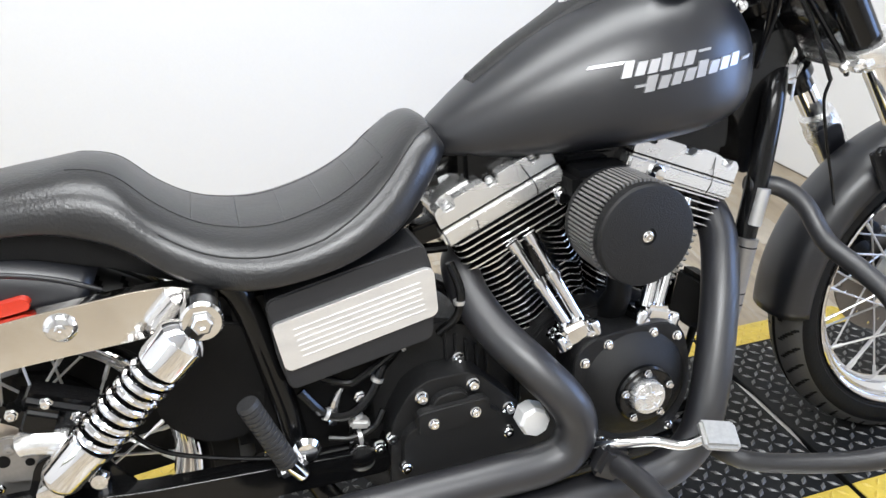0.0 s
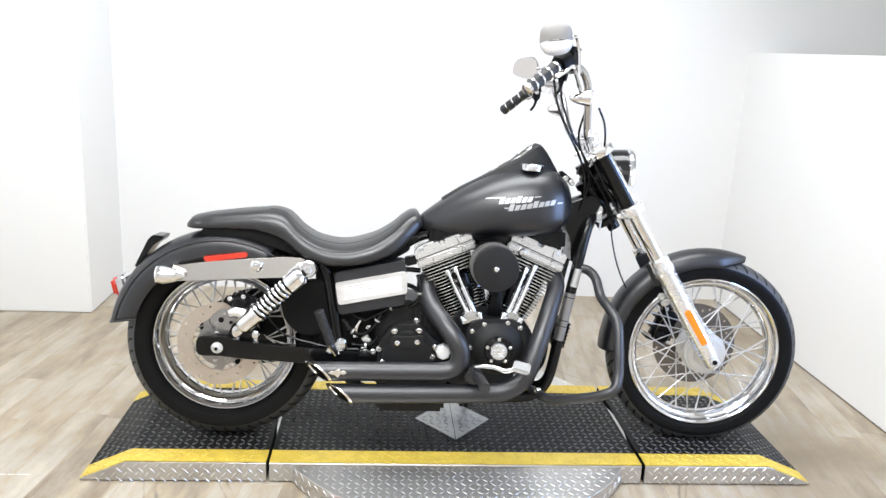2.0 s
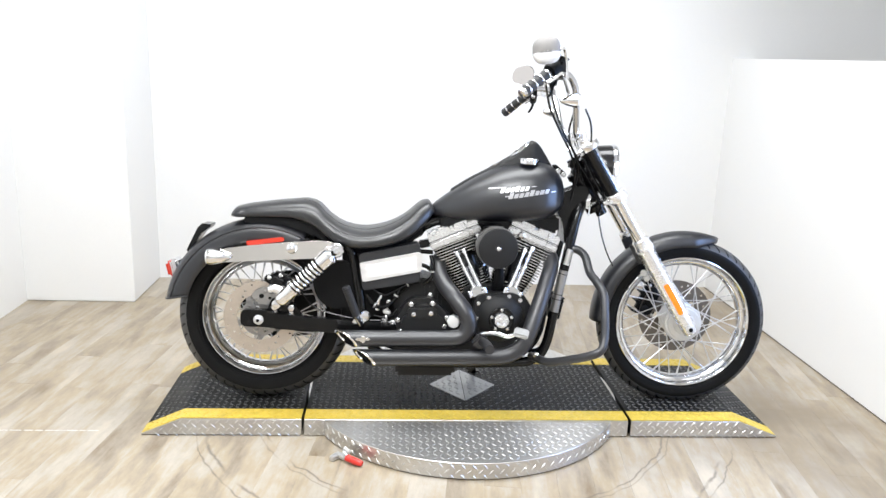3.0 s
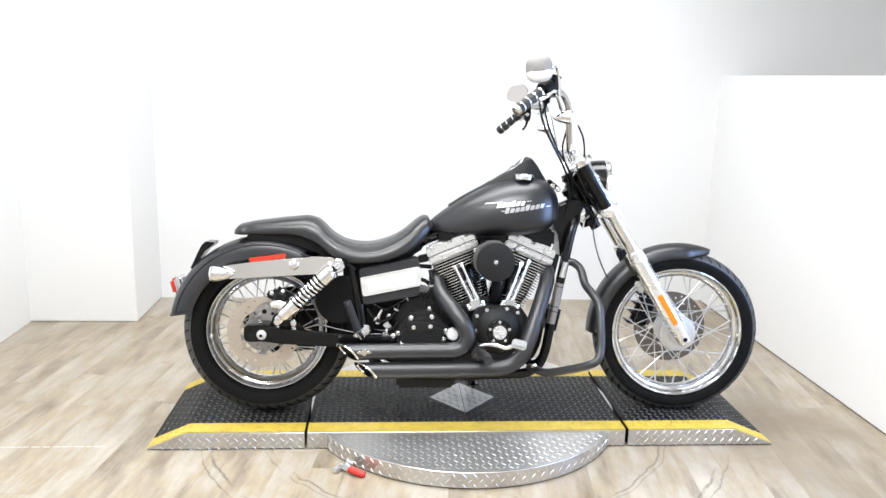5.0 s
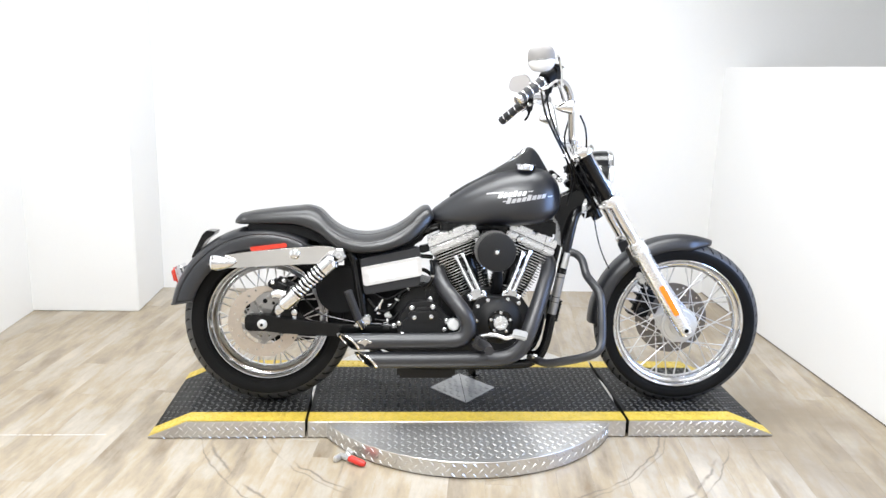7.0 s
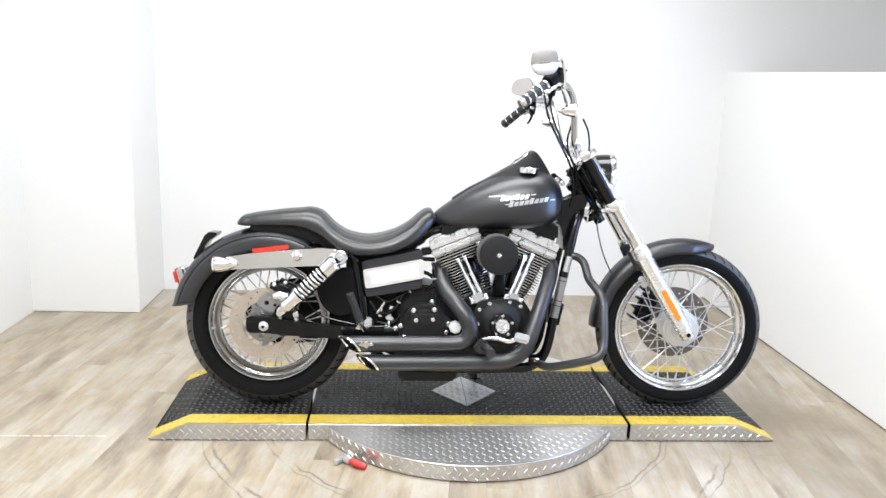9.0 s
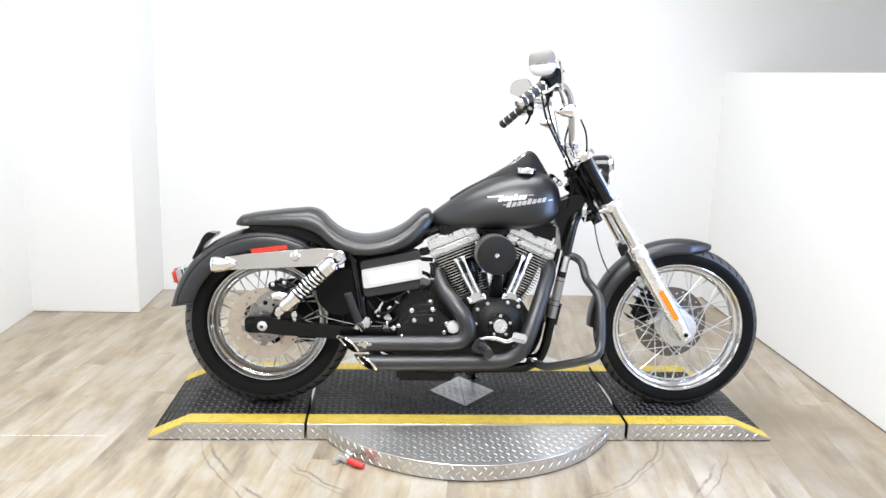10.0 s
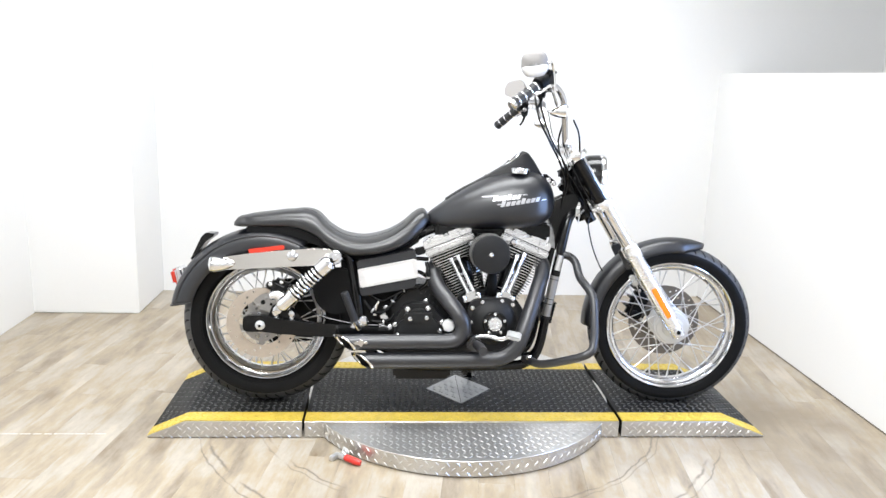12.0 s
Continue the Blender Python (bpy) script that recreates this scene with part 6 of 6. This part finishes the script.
    part("lever", barred(bm), "chrome", handlebar, "polished lever")
    # mirror
    base = Vector((0.290, s * 0.312, 1.222))
    head_c = Vector((0.208, s * 0.400, 1.308 if s > 0 else 1.296))
    bm = tube(bmesh.new(), [base, base + Vector((-0.004, s * 0.006, 0.05)), Vector((0.277, s * 0.330, 1.31)), Vector((0.265, s * 0.350, 1.322)), head_c + Vector((0.02, -s * 0.02, 0.0))], 0.0050, 10, 6)
    part("mirror_stem", barred(bm), "chrome", handlebar, "chrome mirror stem")
    if s < 0:
        at = Matrix.Translation(head_c + Vector((-0.004, 0, 0.010))) @ pose(0, 0, 0, 8, -6, -10)
        o = [(0.047 * math.copysign(abs(math.cos(a)) ** 0.7, math.cos(a)), (0.044 if math.sin(a) > 0 else 0.046) * math.copysign(abs(math.sin(a)) ** (0.7 if math.sin(a) > 0 else 0.85), math.sin(a))) for a in np.linspace(0, 2 * math.pi, 40, endpoint=False)]
        bm = bmesh.new()
        loft(bm, [[at @ Vector((x * k, y, z * k)) for x, z in o] for y, k in ((0.006, 0.94), (0.003, 0.99), (0.0, 1.0), (-0.010, 0.97), (-0.019, 0.86), (-0.025, 0.66), (-0.029, 0.38), (-0.030, 0.10))])
        back = at.inverted()
        # grey upper and pale lower faces paint in the head's reflections
        for f in bm.faces:
            if (back @ f.calc_center_median()).z < -0.006:
                f.material_index = 1
        part("mirror", barred(bm), "shell", handlebar, "chrome rear-view mirror head", smooth=50, mats=("satin",))
        seam = [at @ Vector((x, -0.031 + 0.035 * (abs(x) / 0.047) ** 3, -0.006)) for x in np.linspace(-0.046, 0.046, 14)]
        part("mirror_seam", tube(bmesh.new(), [barred_point(p) for p in seam], 0.0011, 6, smooth=False), "plastic", handlebar)
        edge = [at @ Vector((x * 1.005, 0.001, z * 1.005)) for x, z in o if z < 0.005]
        part("mirror_edge", tube(bmesh.new(), [barred_point(p) for p in edge], 0.0014, 6, smooth=False), "rotor_grey", handlebar)
    else:
        bm = bmesh.new()
        o = rounded([(-0.055, -0.012), (0.050, -0.043), (0.058, 0.018), (0.036, 0.043), (-0.040, 0.038)], 0.024, 5)
        turn_m = Matrix.Translation(head_c + Vector((-0.006, 0, 0.008))) @ pose(0, 0, 0, 0, 0, 136) @ Matrix.Diagonal((1.14, 1.14, 1.14, 1))
        loft(bm, [[turn_m @ Vector((-x * k, y, z * k)) for x, z in o] for y, k in ((0.0, 0.97), (0.004, 1.0), (-0.012, 0.96), (-0.024, 0.78), (-0.031, 0.40))])
        part("mirror", barred(bm), "chrome", handlebar, "chrome rear-view mirror")
        bm = bmesh.new()
        loft(bm, [[turn_m @ Vector((-x * 0.985, y, z * 0.985)) for x, z in o] for y in (0.003, 0.0055)])
        part("mirror_glass", barred(bm), "mirror", handlebar, smooth=0)
    # front turn signal
    c = Vector((0.318, s * 0.247, 1.158))
    bm = lathe(bmesh.new(), c, (1, 0, 0), [(0.004, -0.042), (0.012, -0.034), (0.020, -0.014), (0.025, 0.010), (0.026, 0.020), (0.022, 0.024)], 28)
    tube(bm, [c + Vector((-0.005, 0, 0.01)), c + Vector((-0.03, -s * 0.0, 0.075))], 0.006, 10, smooth=False)
    part("front_turn_signal", barred(bm), "chrome", handlebar, "chrome bullet turn signal")
    bm = lathe(bmesh.new(), c, (1, 0, 0), [(0.0225, 0.022), (0.020, 0.027), (0.002, 0.031)], 24)
    part("signal_lens", barred(bm), "lens", handlebar)

# cables and hoses
for pts, r in (
    ([(0.205, -0.25, 1.215), (0.236, -0.19, 1.14), (0.290, -0.13, 1.06), (0.335, -0.10, 0.99), (0.365, -0.08, 0.92), (0.37, -0.06, 0.83)], 0.0042),
    ([(0.220, -0.25, 1.225), (0.256, -0.18, 1.14), (0.308, -0.12, 1.05), (0.355, -0.10, 0.98), (0.380, -0.08, 0.91), (0.36, -0.06, 0.80)], 0.0042),
    ([(0.340, -0.20, 1.190), (0.336, -0.13, 1.12), (0.330, -0.10, 1.06), (0.340, -0.10, 1.01), (0.372, -0.10, 0.945), (0.425, -0.10, 0.865), (0.470, -0.10, 0.775)], 0.0038),
    ([(0.366, -0.19, 1.140), (0.388, -0.18, 1.10), (0.398, -0.17, 1.06), (0.404, -0.15, 1.02), (0.410, -0.13, 0.99)], 0.0035),
    ([(0.40, -0.06, 0.96), (0.44, -0.09, 0.88), (0.478, -0.11, 0.81), (0.50, -0.10, 0.78)], 0.0045),
    ([(0.470, -0.10, 0.775), (0.462, -0.10, 0.74), (0.480, -0.10, 0.66), (0.505, -0.09, 0.60), (0.535, -0.07, 0.55)], 0.0026),
):
    part("cable", tube(bmesh.new(), pts, r, 8), "black", bike)
bm = bmesh.new()
box(bm, (0.06, 0.07, 0.10), pose(0.405, -0.005, 0.90, 0, -25, 0), 0.024, 4)
box(bm, (0.04, 0.06, 0.06), pose(0.375, -0.02, 0.935, 0, 10, 0), 0.017, 4)
part("wiring_block", bm, "plastic", bike)
bm = lathe(bmesh.new(), Vector((0.423, -0.050, 0.812)), (0, -1, 0.1), [(0.012, -0.02), (0.019, -0.01), (0.020, 0.004), (0.016, 0.008), (0.010, 0.007)], 24)
lock = part("steering_lock", bm, "chrome", bike, "chrome steering lock with keys hanging")
bm = bmesh.new()
box(bm, (0.018, 0.003, 0.030), pose(0.427, -0.062, 0.784, 0, 10, 10), 0.001)
box(bm, (0.006, 0.002, 0.035), pose(0.433, -0.062, 0.758, 0, 8, 10), 0.0005)
part("key", bm, "cast", lock)
bm = bmesh.new()
tube(bm, [(0.455, -0.05, 0.795), (0.43, -0.06, 0.777), (0.395, -0.06, 0.783)], 0.004, 8)
part("brake_line", bm, "alu", lock)

# bright straps beside the steering head, and the tank's front mount
for dz in (0.0, -0.013):
    bm = tube(bmesh.new(), [(0.340, -0.052, 0.780 + dz), (0.368, -0.054, 0.793 + dz), (0.392, -0.054, 0.812 + dz), (0.412, -0.052, 0.826 + dz)], 0.0024, 8, 4)
    part("head_strap", bm, "cast", bike, "thin bright metal strap")
bm = bmesh.new()
box(bm, (0.060, 0.030, 0.016), pose(0.312, -0.040, 0.914, 0, 38, 0), 0.005, 2)
mount = part("tank_bracket", bm, "plastic", bike, "black front tank bracket")
bolts(mount, [(0.328, -0.054, 0.897), (0.306, -0.056, 0.910)], (0, -1, 0), 0.0085, 0.009, False)

# side stand
bm = tube(bmesh.new(), [(0.02, 0.10, 0.18), (0.03, 0.17, 0.12), (0.04, 0.235, 0.045), (0.041, 0.247, 0.031)], 0.011, 12)
box(bm, (0.05, 0.04, 0.007), pose(0.042, 0.252, 0.034, 7), 0.003)
part("side_stand", bm, "black", bike, "black side stand resting on the deck")


# ---- floor planks ----
PLANK_W, PLANK_L, PLANK_TURN = 0.125, 1.215, -7.2
ROOM = ((X_LEFT - 0.04, 1, 0), (X_FAR + 0.04, -1, 0), (Y_FRONT - 0.04, 0, 1), (Y_BACK + 0.04, 0, -1))


def plank_bm():
    return box(bmesh.new(), (PLANK_W - 0.0002, PLANK_L - 0.0002, 0.012), pose(0, 0, -0.006), 0.0004, 1)


plank_mesh = None
turn = pose(0, 0, 0, 0, 0, PLANK_TURN)
for i in range(-30, 34):
    shift = random.random() * PLANK_L
    for j in range(-6, 4):
        m = Matrix.Translation(turn @ Vector((i * PLANK_W, j * PLANK_L + shift, 0))) @ turn
        corners = [m @ Vector((sx * PLANK_W / 2, sy * PLANK_L / 2, 0)) for sx in (-1, 1) for sy in (-1, 1)]
        beyond = any(all((c.x - at) * nx <= 0 if nx else (c.y - at) * ny <= 0 for c in corners) for at, nx, ny in ROOM)
        inside = [all((c.x - at) * nx > 0 if nx else (c.y - at) * ny > 0 for at, nx, ny in ROOM) for c in corners]
        centre = m.translation
        if beyond or centre.x > X_RIGHT + 0.3:
            continue
        if all(inside):
            if plank_mesh is None:
                ob = part("plank", plank_bm(), "plank", floor, smooth=0)
                plank_mesh = ob.data
            else:
                ob = new("plank", plank_mesh)
                ob.parent = floor
        else:
            bm = plank_bm()
            for at, nx, ny in ROOM:
                co = m.inverted() @ Vector((at if nx else 0, at if ny else 0, 0))
                no = m.to_3x3().inverted() @ Vector((-nx, -ny, 0))
                cut = bmesh.ops.bisect_plane(bm, geom=bm.verts[:] + bm.edges[:] + bm.faces[:], plane_co=co, plane_no=no, clear_outer=True)
                rim_edges = [g for g in cut["geom_cut"] if isinstance(g, bmesh.types.BMEdge)]
                if rim_edges:
                    bmesh.ops.edgeloop_fill(bm, edges=rim_edges)
            ob = part("plank", bm, "plank", floor, smooth=0)
        ob.matrix_basis = m
